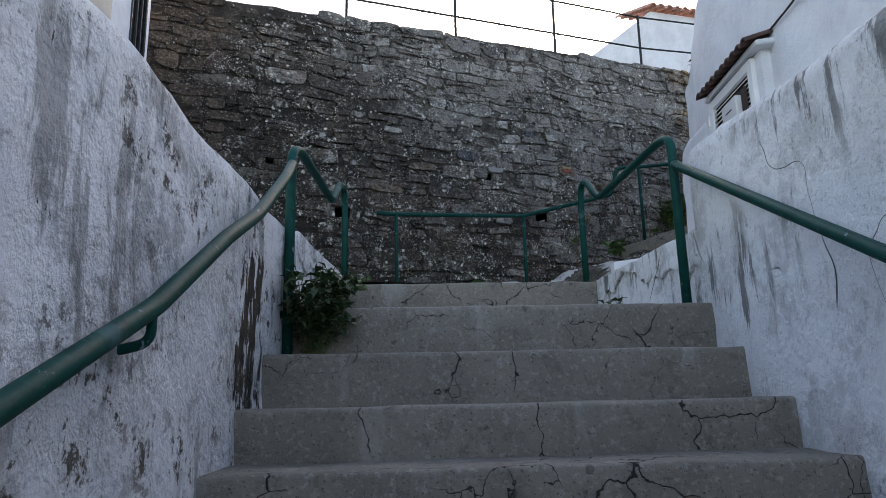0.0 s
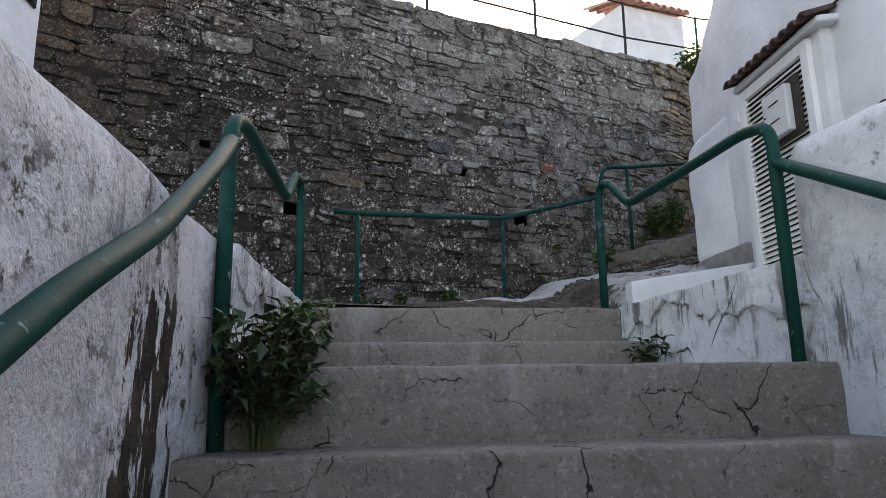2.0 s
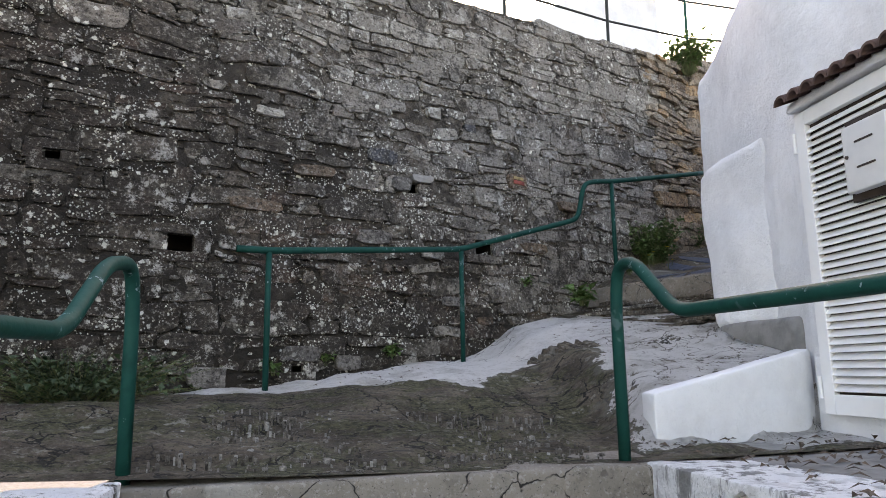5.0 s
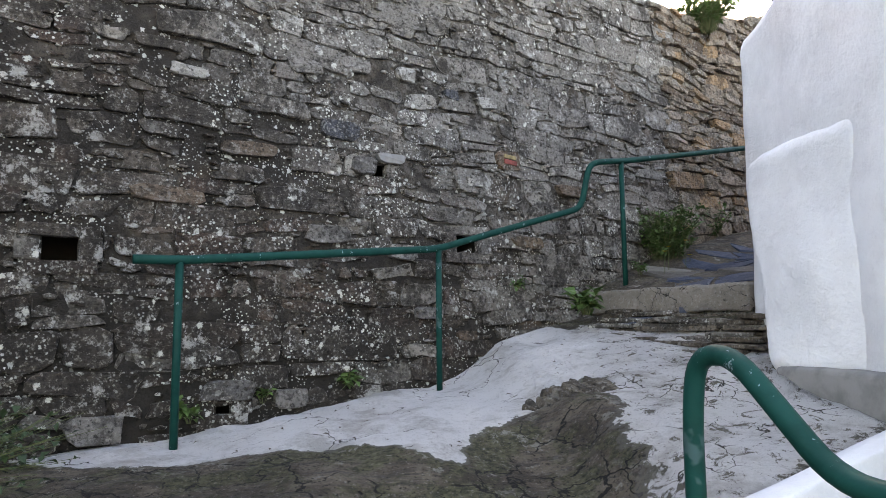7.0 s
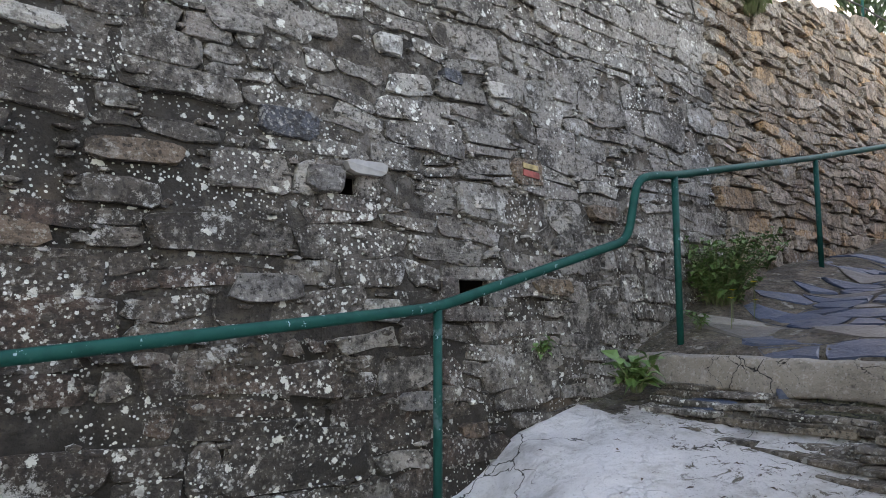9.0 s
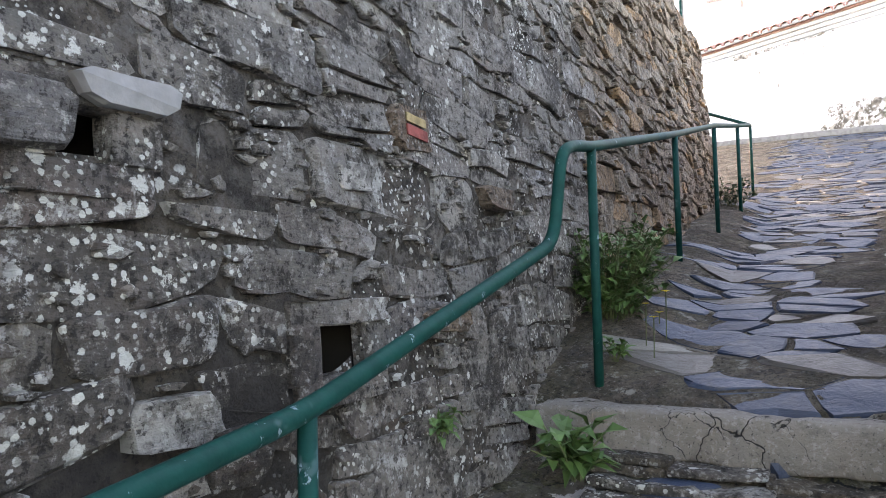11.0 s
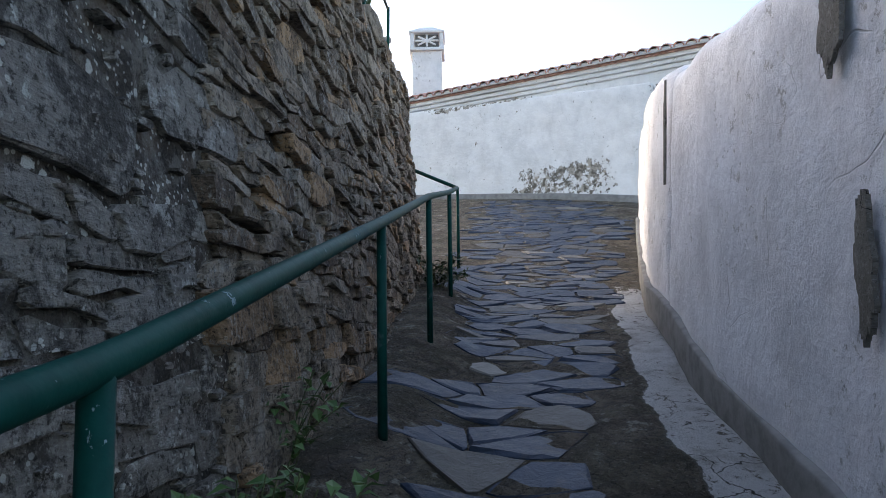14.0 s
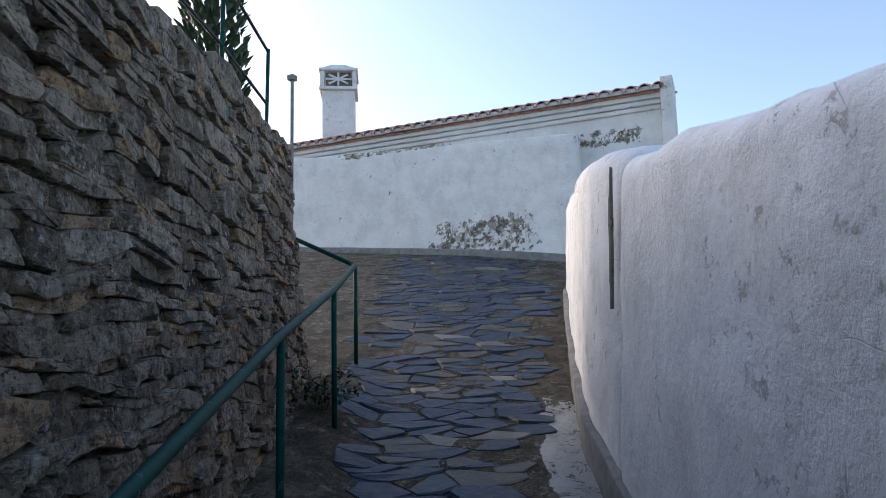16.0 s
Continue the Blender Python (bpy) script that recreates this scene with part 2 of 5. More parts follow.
def concrete_mat(name, base=(0.212, 0.188, 0.158)):
    n = Nodes(name)
    c = n.mix(n.ramp(n.noise(2.4, 7, 0.7), 0.35, 0.68), base, tuple(v * 0.74 for v in base))
    c = n.mix(n.math("MULTIPLY", n.ramp(n.noise(9, 8, 0.75), 0.52, 0.64), 0.45), c, (0.085, 0.076, 0.06))
    c = n.mix(n.math("MULTIPLY", n.ramp(n.noise(48, 6, 0.75), 0.53, 0.62), 0.4), c, (0.36, 0.345, 0.315))
    c = n.mix(n.math("MULTIPLY", n.ramp(n.noise(90, 4, 0.75), 0.42, 0.34), 0.8), c, (0.035, 0.031, 0.026))
    c = n.mix(n.math("MULTIPLY", n.ramp(n.noise(5, 5, 0.6, n.scaled(1, 1, 0.3)), 0.58, 0.66), 0.35), c, (0.33, 0.32, 0.29))
    pit = n.ramp(n.math("ADD", n.voronoi(7), n.math("MULTIPLY", n.noise(30, 4), 0.3)), 0.25, 0.21)
    c = n.mix(n.math("MULTIPLY", pit, 0.6), c, (0.06, 0.054, 0.045))
    crack = cracks(n, 2.3, 0.0032, n.ramp(n.noise(1.9, 3), 0.48, 0.53))
    crack = n.math("MAXIMUM", crack, cracks(n, 5.5, 0.0018, n.ramp(n.noise(2.6, 2), 0.55, 0.60)))
    c = n.mix(crack, c, (0.018, 0.016, 0.014))
    h = n.math("SUBTRACT", n.math("ADD", n.math("MULTIPLY", n.noise(60, 5, 0.7), 0.6), n.noise(7, 5)), n.math("ADD", n.math("MULTIPLY", crack, 1.6), n.math("MULTIPLY", pit, 0.5)))
    return n.done(c, 0.9, h, 0.7, 0.016)


def ground_mat():
    n = Nodes("rock_and_earth_ground")
    mid = n.noise(4, 8, 0.72)
    grit = n.noise(55, 6, 0.75)
    strat = n.noise(6, 8, 0.75, n.scaled(0.7, 2.6, 6.0))
    c = n.mix(n.ramp(mid, 0.40, 0.60), (0.055, 0.043, 0.031), (0.17, 0.138, 0.103))
    c = n.mix(n.ramp(strat, 0.5, 0.60), c, (0.075, 0.066, 0.055))
    grn = n.math("MULTIPLY", n.ramp(n.noise(3.4, 7, 0.7), 0.45, 0.56), n.attr("moss"))
    c = n.mix(n.math("MULTIPLY", grn, 0.8), c, n.mix(n.ramp(n.noise(30, 5, 0.7), 0.4, 0.6), (0.035, 0.040, 0.018), (0.12, 0.12, 0.062)))
    pale = n.ramp(n.noise(10, 8, 0.75), 0.56, 0.61)
    c = n.mix(n.math("MULTIPLY", n.math("MULTIPLY", pale, 0.75), n.ramp(n.noise(2.0, 3), 0.42, 0.55)), c, (0.34, 0.33, 0.29))
    c = n.mix(n.math("MULTIPLY", n.ramp(grit, 0.57, 0.66), 0.55), c, (0.33, 0.30, 0.26))
    c = n.mix(n.math("MULTIPLY", n.ramp(grit, 0.45, 0.37), 0.9), c, (0.010, 0.009, 0.007))
    split = cracks(n, 4.2, 0.006, n.math("MULTIPLY", n.ramp(n.noise(2.4, 3), 0.44, 0.5), n.attr("moss")), 0.16)
    c = n.mix(split, c, (0.012, 0.011, 0.009))
    edge = n.math("ADD", n.attr("paint"), n.math("MULTIPLY", n.math("SUBTRACT", n.noise(4.5, 8, 0.72), 0.5), 1.3))
    paint = n.ramp(edge, 0.50, 0.535)
    worn = n.ramp(n.noise(13, 9, 0.8, None, 0.8), 0.55, 0.59)
    pc = n.mix(n.ramp(n.noise(3, 7, 0.75), 0.46, 0.66), (0.70, 0.69, 0.68), (0.46, 0.445, 0.42))
    pc = n.mix(n.math("MULTIPLY", n.ramp(grit, 0.41, 0.35), 0.5), pc, (0.14, 0.13, 0.115))
    pc = n.mix(n.math("MULTIPLY", worn, n.attr("wear")), pc, (0.15, 0.135, 0.11))
    hair = cracks(n, 2.2, 0.004, n.ramp(n.noise(1.7, 2), 0.5, 0.55), 0.14)
    pc = n.mix(hair, pc, (0.05, 0.046, 0.04))
    # thin damp rim where the limewash ends
    rim = n.math("MULTIPLY", n.ramp(edge, 0.36, 0.46), n.math("SUBTRACT", 1.0, paint))
    c = n.mix(n.math("MULTIPLY", rim, 0.6), c, (0.16, 0.15, 0.13))
    c = n.mix(paint, c, pc)
    flake = n.math("MULTIPLY", n.noise(16, 7, 0.75), n.math("MULTIPLY", n.attr("wear"), 1.6))
    h = n.math("ADD", n.math("ADD", n.math("MULTIPLY", grit, 0.45), n.math("MULTIPLY", mid, 1.2)), n.math("ADD", n.math("MULTIPLY", strat, 1.3), n.math("ADD", flake, n.math("MULTIPLY", paint, 0.35))))
    h = n.math("SUBTRACT", h, n.math("MULTIPLY", split, 0.8))
    return n.done(c, 0.92, h, 1.0, 0.035)


def slate_mat(name, island=False):
    n = Nodes(name)
    r = n.random(island)
    c = n.mix(n.ramp(r, 0.0, 0.5), (0.014, 0.027, 0.053), (0.032, 0.048, 0.080))
    c = n.mix(n.ramp(r, 0.72, 0.85), c, (0.080, 0.072, 0.062))
    c = n.mix(n.ramp(r, 0.95, 0.98), c, (0.19, 0.177, 0.155))
    c = n.mix(n.math("MULTIPLY", n.ramp(n.noise(9, 6, 0.7), 0.5, 0.7), 0.5), c, (0.10, 0.09, 0.078))
    layer = n.noise(9, 6, 0.65, n.scaled(1, 1, 3), 1.2)
    h = n.math("ADD", layer, n.math("MULTIPLY", n.noise(60, 4), 0.3))
    return n.done(c, n.math("ADD", 0.30, n.math("MULTIPLY", n.noise(12, 4), 0.35)), h, 0.7, 0.014, spec=0.32)


def paint_metal_mat(name, base, bare, chip=0.5, rough=0.35):
    n = Nodes(name)
    c = n.mix(n.ramp(n.noise(14, 4), 0.4, 0.7), base, tuple(v * 0.75 for v in base))
    chips = n.math("MULTIPLY", n.ramp(n.noise(26, 6, 0.7, n.scaled(1, 1, 0.7)), 0.64, 0.665), chip)
    c = n.mix(chips, c, bare)
    big = n.math("MULTIPLY", n.ramp(n.noise(5, 4, 0.65), 0.63, 0.68), chip)
    c = n.mix(n.math("MULTIPLY", big, 0.22), c, bare)
    h = n.math("SUBTRACT", n.noise(40, 3), n.math("MULTIPLY", chips, 0.6))
    return n.done(c, n.math("ADD", rough, n.math("MULTIPLY", n.math("MAXIMUM", chips, big), 0.35)), h, 0.25, 0.004, spec=0.09)


def plain_mat(name, base, rough=0.8, vary=0.25, scale=12, bump=0.2, metal=0.0):
    n = Nodes(name)
    c = n.mix(n.ramp(n.noise(scale, 5), 0.35, 0.7), base, tuple(v * (1 - vary) for v in base))
    return n.done(c, rough, n.noise(scale * 4, 4), bump, 0.006, metal)


def leaf_mat(name, a, b):
    n = Nodes(name)
    c = n.mix(n.random(True), a, b)
    c = n.mix(n.math("MULTIPLY", n.ramp(n.noise(30, 3), 0.45, 0.7), 0.4), c, tuple(v * 0.6 for v in a))
    n.bsdf.inputs["Transmission Weight"].default_value = 0.0
    return n.done(c, 0.55, n.noise(90, 2), 0.15, 0.002)


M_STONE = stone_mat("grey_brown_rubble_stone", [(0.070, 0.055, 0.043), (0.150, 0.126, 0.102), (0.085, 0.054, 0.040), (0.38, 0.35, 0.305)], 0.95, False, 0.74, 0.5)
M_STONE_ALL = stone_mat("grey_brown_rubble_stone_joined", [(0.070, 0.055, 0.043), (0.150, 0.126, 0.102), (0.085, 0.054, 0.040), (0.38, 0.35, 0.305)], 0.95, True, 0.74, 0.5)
M_DRY = stone_mat("dry_laid_schist", [(0.25, 0.195, 0.14), (0.37, 0.305, 0.235), (0.17, 0.12, 0.082), (0.42, 0.27, 0.15)], 0.4, True, 0.22)
M_SCHIST = stone_mat("slanting_brown_schist", [(0.22, 0.165, 0.11), (0.28, 0.22, 0.15), (0.15, 0.105, 0.068), (0.34, 0.29, 0.21)], 0.1, False, 0.25)
M_BROWN = stone_mat("brown_schist", [(0.095, 0.068, 0.048), (0.13, 0.098, 0.07), (0.07, 0.047, 0.033), (0.17, 0.13, 0.09)], 0.12, True, 0.35)
M_LEDGE = stone_mat("mossy_brown_schist", [(0.12, 0.095, 0.068), (0.19, 0.155, 0.115), (0.08, 0.066, 0.048), (0.26, 0.22, 0.165)], 0.25, False, 0.45)
M_GREYST = stone_mat("smooth_grey_stone", [(0.20, 0.185, 0.165), (0.27, 0.25, 0.225), (0.16, 0.15, 0.14), (0.32, 0.30, 0.27)], 0.35, False, 0.2)
M_PALEST = stone_mat("pale_grey_stone", [(0.38, 0.36, 0.32), (0.46, 0.44, 0.40), (0.34, 0.32, 0.28), (0.50, 0.48, 0.44)], 0.5, False, 0.15)
M_BROWNST = stone_mat("warm_brown_stone", [(0.15, 0.105, 0.072), (0.19, 0.14, 0.10), (0.13, 0.085, 0.06), (0.22, 0.16, 0.105)], 0.3, False, 0.25)
M_BLUEST = stone_mat("blue_grey_slate_block", [(0.055, 0.06, 0.072), (0.075, 0.082, 0.095), (0.05, 0.052, 0.06), (0.10, 0.105, 0.115)], 0.3, False, 0.2)
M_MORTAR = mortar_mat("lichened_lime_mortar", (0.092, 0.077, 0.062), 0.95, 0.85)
M_DARK = plain_mat("dark_hollow_shade", (0.03, 0.025, 0.02), 1.0)
M_LIME_OLD = lime_mat("grimy_limewash", 0.48, 0.95, 0.0, 0.5, (0.90, 0.91, 0.93), 0.56, 2.6, 1.9, 0.44, (0.10, 0.09, 0.07), (2.4, 0.28, 0.9, 2.08))
M_LIME_R = lime_mat("cracked_limewash", 0.3, 0.5, 1.0, 0.75, (0.82, 0.83, 0.84), 0.60, 1.4, 1.9, 0.44, (0.16, 0.14, 0.11))
M_LIME = lime_mat("clean_limewash", 0.05, 0.02, 0.0, 0.0, (0.80, 0.81, 0.82))
M_LIME_ALLEY = lime_mat("rough_alley_limewash", 0.12, 0.75, 0.3, 0.0, (0.87, 0.87, 0.90), 0.57, 1.0, 1.3, 0.46, (0.42, 0.41, 0.40))
# The last stretch is a darker broken strip along the garden wall top.
M_LIME_FAR = lime_mat("peeling_house_limewash", 0.06, 0.35, 0.0, 0.05, (0.84, 0.83, 0.82), 0.56, 1.0, 0.75, 0.52,
                      flaked_and_dark=((10.5, 13.4, 6.35, 7.4), (8.7, 10.2, 8.3, 8.75), (12.3, 15.6, 8.7, 8.95)))
M_CONC = concrete_mat("cracked_concrete_step")
M_CEMENT = plain_mat("bare_grey_cement", (0.25, 0.245, 0.235), 0.92, 0.35, 9, 0.5)
M_CHIP = stone_mat("pale_stone_chip", [(0.16, 0.14, 0.115), (0.30, 0.28, 0.25), (0.10, 0.085, 0.068), (0.52, 0.51, 0.48)], 0.2, True, 0.2)
M_SCAR = concrete_mat("bare_brown_cement_scar", (0.17, 0.158, 0.135))
M_GROUND = ground_mat()
M_SLATE = slate_mat("blue_grey_slate")
M_SLATE_ALL = slate_mat("blue_grey_slate_joined", True)
M_GREEN = paint_metal_mat("chipped_green_rail_paint", (0.003, 0.052, 0.043), (0.28, 0.38, 0.42), 0.6, 0.5)
M_FENCE = paint_metal_mat("dark_fence_paint", (0.03, 0.035, 0.035), (0.2, 0.2, 0.2), 0.3, 0.5)
M_WHITE_METAL = plain_mat("white_painted_metal", (0.80, 0.80, 0.79), 0.45, 0.06, 6, 0.05)
M_GREY_BOX = plain_mat("pale_grey_meter_box", (0.62, 0.62, 0.61), 0.5, 0.08, 8, 0.05)
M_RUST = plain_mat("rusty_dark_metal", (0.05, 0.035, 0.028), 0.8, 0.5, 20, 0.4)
M_TILE = plain_mat("weathered_clay_tile", (0.60, 0.34, 0.27), 0.85, 0.5, 9, 0.4)
M_TILE_DARK = plain_mat("blackened_clay_tile", (0.10, 0.055, 0.045), 0.85, 0.5, 9, 0.4)
M_LEAF = leaf_mat("green_leaf", (0.05, 0.11, 0.03), (0.085, 0.16, 0.045))
M_LEAF_DARK = leaf_mat("dark_green_leaf", (0.016, 0.038, 0.016), (0.032, 0.064, 0.022))
M_DRYLEAF = leaf_mat("dead_leaf", (0.045, 0.03, 0.02), (0.09, 0.06, 0.035))
M_STEM = plain_mat("plant_stem", (0.10, 0.12, 0.05), 0.8)
M_BARK = plain_mat("cypress_bark", (0.09, 0.07, 0.055), 0.95)
M_PETAL = plain_mat("yellow_petal", (0.75, 0.55, 0.03), 0.6, 0.1)
M_RED = plain_mat("faded_red_paint", (0.30, 0.075, 0.062), 0.9, 0.55, 30, 0.5)
M_YELLOW = plain_mat("faded_yellow_paint", (0.36, 0.27, 0.13), 0.9, 0.6, 30, 0.5)
M_SHUTTER = plain_mat("grey_green_shutter_paint", (0.10, 0.16, 0.15), 0.6, 0.15)
M_GLASS = plain_mat("dark_window_glass", (0.02, 0.022, 0.025), 0.12, 0.1)
M_CREAM = plain_mat("cream_stained_pilaster", (0.60, 0.55, 0.46), 0.85, 0.25, 5)


# ---- building helpers ----
def mesh(name, verts, faces, mat, smooth=False):
    me = bpy.data.meshes.new(name)
    me.from_pydata([tuple(v) for v in verts], [], faces)
    me.materials.append(mat)
    if smooth:
        me.polygons.foreach_set("use_smooth", [True] * len(me.polygons))
    me.update()
    return me


def thing(name, label, category, verts=None, faces=None, mat=None, smooth=False, group="", kind="", base=(0, 0, 0)):
    """A top-level thing: a mesh, or an Empty at its base."""
    if verts is None:
        ob = new(name)
        ob.location = base
        ob.empty_display_size = 0.1
    else:
        ob = new(name, mesh(name, verts, faces, mat, smooth))
    return tagged(ob, label, category, group, kind)


def part(name, geo, mat, parent, label="", smooth=False, kind=""):
    ob = new(name, mesh(name, geo[0], geo[1], mat, smooth))
    ob.parent = parent
    off = Vector(parent.location) if parent.parent is None else Vector()
    ob.matrix_parent_inverse = Matrix.Translation(-off)
    return tagged(ob, label, kind=kind)


def joined(*geos):
    vs, fs = [], []
    for v, f in geos:
        k = len(vs)
        vs.extend(v)
        fs.extend([tuple(i + k for i in q) for q in f])
    return vs, fs


def rbox(size, r=0.02, res=0.1, amp=0.0, freq=3.0, put=None):
    """A rounded, lumpy block from (0,0,0) to size, sent through put(x, y, z)."""
    n = [max(2, int(round(s / res)) + 1) for s in size]
    grid = []
    for s, k in zip(size, n):
        a = np.linspace(0, s, k)
        if r > 0:
            a = np.unique(np.concatenate([a, [r * 0.3, min(r, s / 2), s - r * 0.3, max(s - r, s / 2)]]).round(5))
        grid.append(a)
    n = [len(g) for g in grid]
    idx, vs, fs = {}, [], []

    def vert(i, j, k):
        key = (i, j, k)
        if key not in idx:
            p = [grid[0][i], grid[1][j], grid[2][k]]
            if r > 0:
                q = [min(max(c, min(r, s / 2)), max(s - r, s / 2)) for c, s in zip(p, size)]
                d = [a - b for a, b in zip(p, q)]
                m = math.sqrt(sum(a * a for a in d))
                rr = max(abs(a) for a in d)
                if m > 1e-9:
                    p = [b + a / m * rr for a, b in zip(d, q)]
            w = Vector(put(*p)) if put else Vector(p)
            if amp:
                w = w + (noise.noise_vector(w * freq) + 0.4 * noise.noise_vector(w * freq * 3.1)) * amp
            idx[key] = len(vs)
            vs.append(w)
        return idx[key]

    for i in range(n[0] - 1):
        for j in range(n[1] - 1):
            fs.append((vert(i, j, 0), vert(i, j + 1, 0), vert(i + 1, j + 1, 0), vert(i + 1, j, 0)))
            fs.append((vert(i, j, n[2] - 1), vert(i + 1, j, n[2] - 1), vert(i + 1, j + 1, n[2] - 1), vert(i, j + 1, n[2] - 1)))
    for i in range(n[0] - 1):
        for k in range(n[2] - 1):
            fs.append((vert(i, 0, k), vert(i + 1, 0, k), vert(i + 1, 0, k + 1), vert(i, 0, k + 1)))
            fs.append((vert(i, n[1] - 1, k), vert(i, n[1] - 1, k + 1), vert(i + 1, n[1] - 1, k + 1), vert(i + 1, n[1] - 1, k)))
    for j in range(n[1] - 1):
        for k in range(n[2] - 1):
            fs.append((vert(0, j, k), vert(0, j, k + 1), vert(0, j + 1, k + 1), vert(0, j + 1, k)))
            fs.append((vert(n[0] - 1, j, k), vert(n[0] - 1, j + 1, k), vert(n[0] - 1, j + 1, k + 1), vert(n[0] - 1, j, k + 1)))
    return vs, fs


def box(x0, x1, y0, y1, z0, z1, r=0.01, res=1.0, amp=0.0, freq=3.0):
    return rbox((x1 - x0, y1 - y0, z1 - z0), r, res, amp, freq, lambda x, y, z: (x0 + x, y0 + y, z0 + z))


def tube(points, r=0.021, sides=10, bend=0.06, cap=True):
    """A round pipe along a polyline whose corners are rounded."""
    pts = [Vector(p) for p in points]
    path = [pts[0]]
    for a, b, c in zip(pts, pts[1:], pts[2:]):
        d1, d2 = min(bend, (b - a).length * 0.45), min(bend, (c - b).length * 0.45)
        p, q = b + (a - b).normalized() * d1, b + (c - b).normalized() * d2
        for k in range(6):
            t = k / 5
            path.append((1 - t) ** 2 * p + 2 * t * (1 - t) * b + t * t * q)
    path.append(pts[-1])
    vs, fs, side = [], [], None
    for i, p in enumerate(path):
        d = (path[min(i + 1, len(path) - 1)] - path[max(i - 1, 0)]).normalized()
        if side is None:
            side = d.orthogonal().normalized()
        side = (side - d * side.dot(d)).normalized()
        up = d.cross(side)
        for k in range(sides):
            a = 2 * math.pi * k / sides
            vs.append(p + (side * math.cos(a) + up * math.sin(a)) * r)
    for i in range(len(path) - 1):
        for k in range(sides):
            k2 = (k + 1) % sides
            fs.append((i * sides + k, i * sides + k2, (i + 1) * sides + k2, (i + 1) * sides + k))
    if cap:
        fs.append(tuple(range(sides))[::-1])
        fs.append(tuple(range(len(vs) - sides, len(vs))))
    return vs, fs


def clip(poly, px, py, nx, ny):
    """The part of a convex polygon on the side of the line where (p - P).n < 0."""
    out = []
    for (ax, ay), (bx, by) in zip(poly, poly[1:] + poly[:1]):
        da, db = (ax - px) * nx + (ay - py) * ny, (bx - px) * nx + (by - py) * ny
        if da < 0:
            out.append((ax, ay))
        if da * db < 0:
            t = da / (da - db)
            out.append((ax + (bx - ax) * t, ay + (by - ay) * t))
    return out


def cells(a0, a1, b0, b1, sa, sb, rng, drop=0.2, jit=0.42, extra=0.0, jb=None):
    """Irregular packed cells about sa by sb large, over a rectangle."""
    sites = []
    row = 0
    b = b0 - sb
    while b < b1 + sb:
        a = a0 - sa + (row % 2) * sa * 0.5
        while a < a1 + sa:
            if rng.random() > drop:
                sites.append((a + rng.uniform(-jit, jit) * sa, b + rng.uniform(-1, 1) * (jb or jit) * sb))
            a += sa
        b += sb
        row += 1
    for _ in range(int(len(sites) * extra)):
        sites.append((rng.uniform(a0, a1), rng.uniform(b0, b1)))
    arr = np.array(sites) / np.array([sa, sb])
    out = []
    for i, (x, y) in enumerate(arr):
        if not (a0 <= sites[i][0] <= a1 and b0 <= sites[i][1] <= b1):
            continue
        d = ((arr - arr[i]) ** 2).sum(1)
        near = np.argsort(d)[1:20]
        poly = [(x - 1.6, y - 1.6), (x + 1.6, y - 1.6), (x + 1.6, y + 1.6), (x - 1.6, y + 1.6)]
        for j in near:
            if d[j] > 10:
                break
            nx, ny = arr[j] - arr[i]
            poly = clip(poly, (x + arr[j][0]) / 2, (y + arr[j][1]) / 2, nx, ny)
            if len(poly) < 3:
                break
        if len(poly) >= 3:
            out.append([(p * sa, q * sb) for p, q in poly])
    return out


def slab(poly, put, high, gap, rng, back=0.03, inset=0.78, rough=0.18):
    """One stone on a cell: broken outline, bevelled edge, uneven face. put(a, b, depth)."""
    ca = sum(p[0] for p in poly) / len(poly)
    cb = sum(p[1] for p in poly) / len(poly)
    ring = []
    for (ax, ay), (bx, by) in zip(poly, poly[1:] + poly[:1]):
        ln = math.hypot(bx - ax, by - ay)
        ring.append((ax, ay))
        if ln > 0.04:
            t = rng.uniform(0.35, 0.65)
            k = rng.uniform(-rough * 0.35, rough) * ln * 0.5
            ring.append((ax + (bx - ax) * t + (by - ay) / ln * k, ay + (by - ay) * t - (bx - ax) / ln * k))
    outer, inner, deep = [], [], []
    ta, tb = rng.uniform(-0.25, 0.25), rng.uniform(-0.25, 0.25)
    for x, y in ring:
        d = math.hypot(x - ca, y - cb) + 1e-6
        f = max(0.3, 1 - gap * rng.uniform(0.7, 1.5) / d)
        ox, oy = ca + (x - ca) * f, cb + (y - cb) * f
        g = inset * rng.uniform(0.92, 1.06)
        ix, iy = ca + (ox - ca) * g, cb + (oy - cb) * g
        tilt = ((ix - ca) * ta + (iy - cb) * tb) * 0.35
        deep.append(put(ox, oy, -back))
        outer.append(put(ox, oy, high * rng.uniform(0.55, 0.8)))
        inner.append(put(ix, iy, high * rng.uniform(0.85, 1.1) + tilt))
    n = len(ring)
    vs = deep + outer + inner + [put(ca, cb, high * 1.02)]
    fs = []
    for i in range(n):
        j = (i + 1) % n
        fs += [(i, j, n + j, n + i), (n + i, n + j, 2 * n + j, 2 * n + i), (2 * n + i, 2 * n + j, 3 * n)]
    return vs, fs


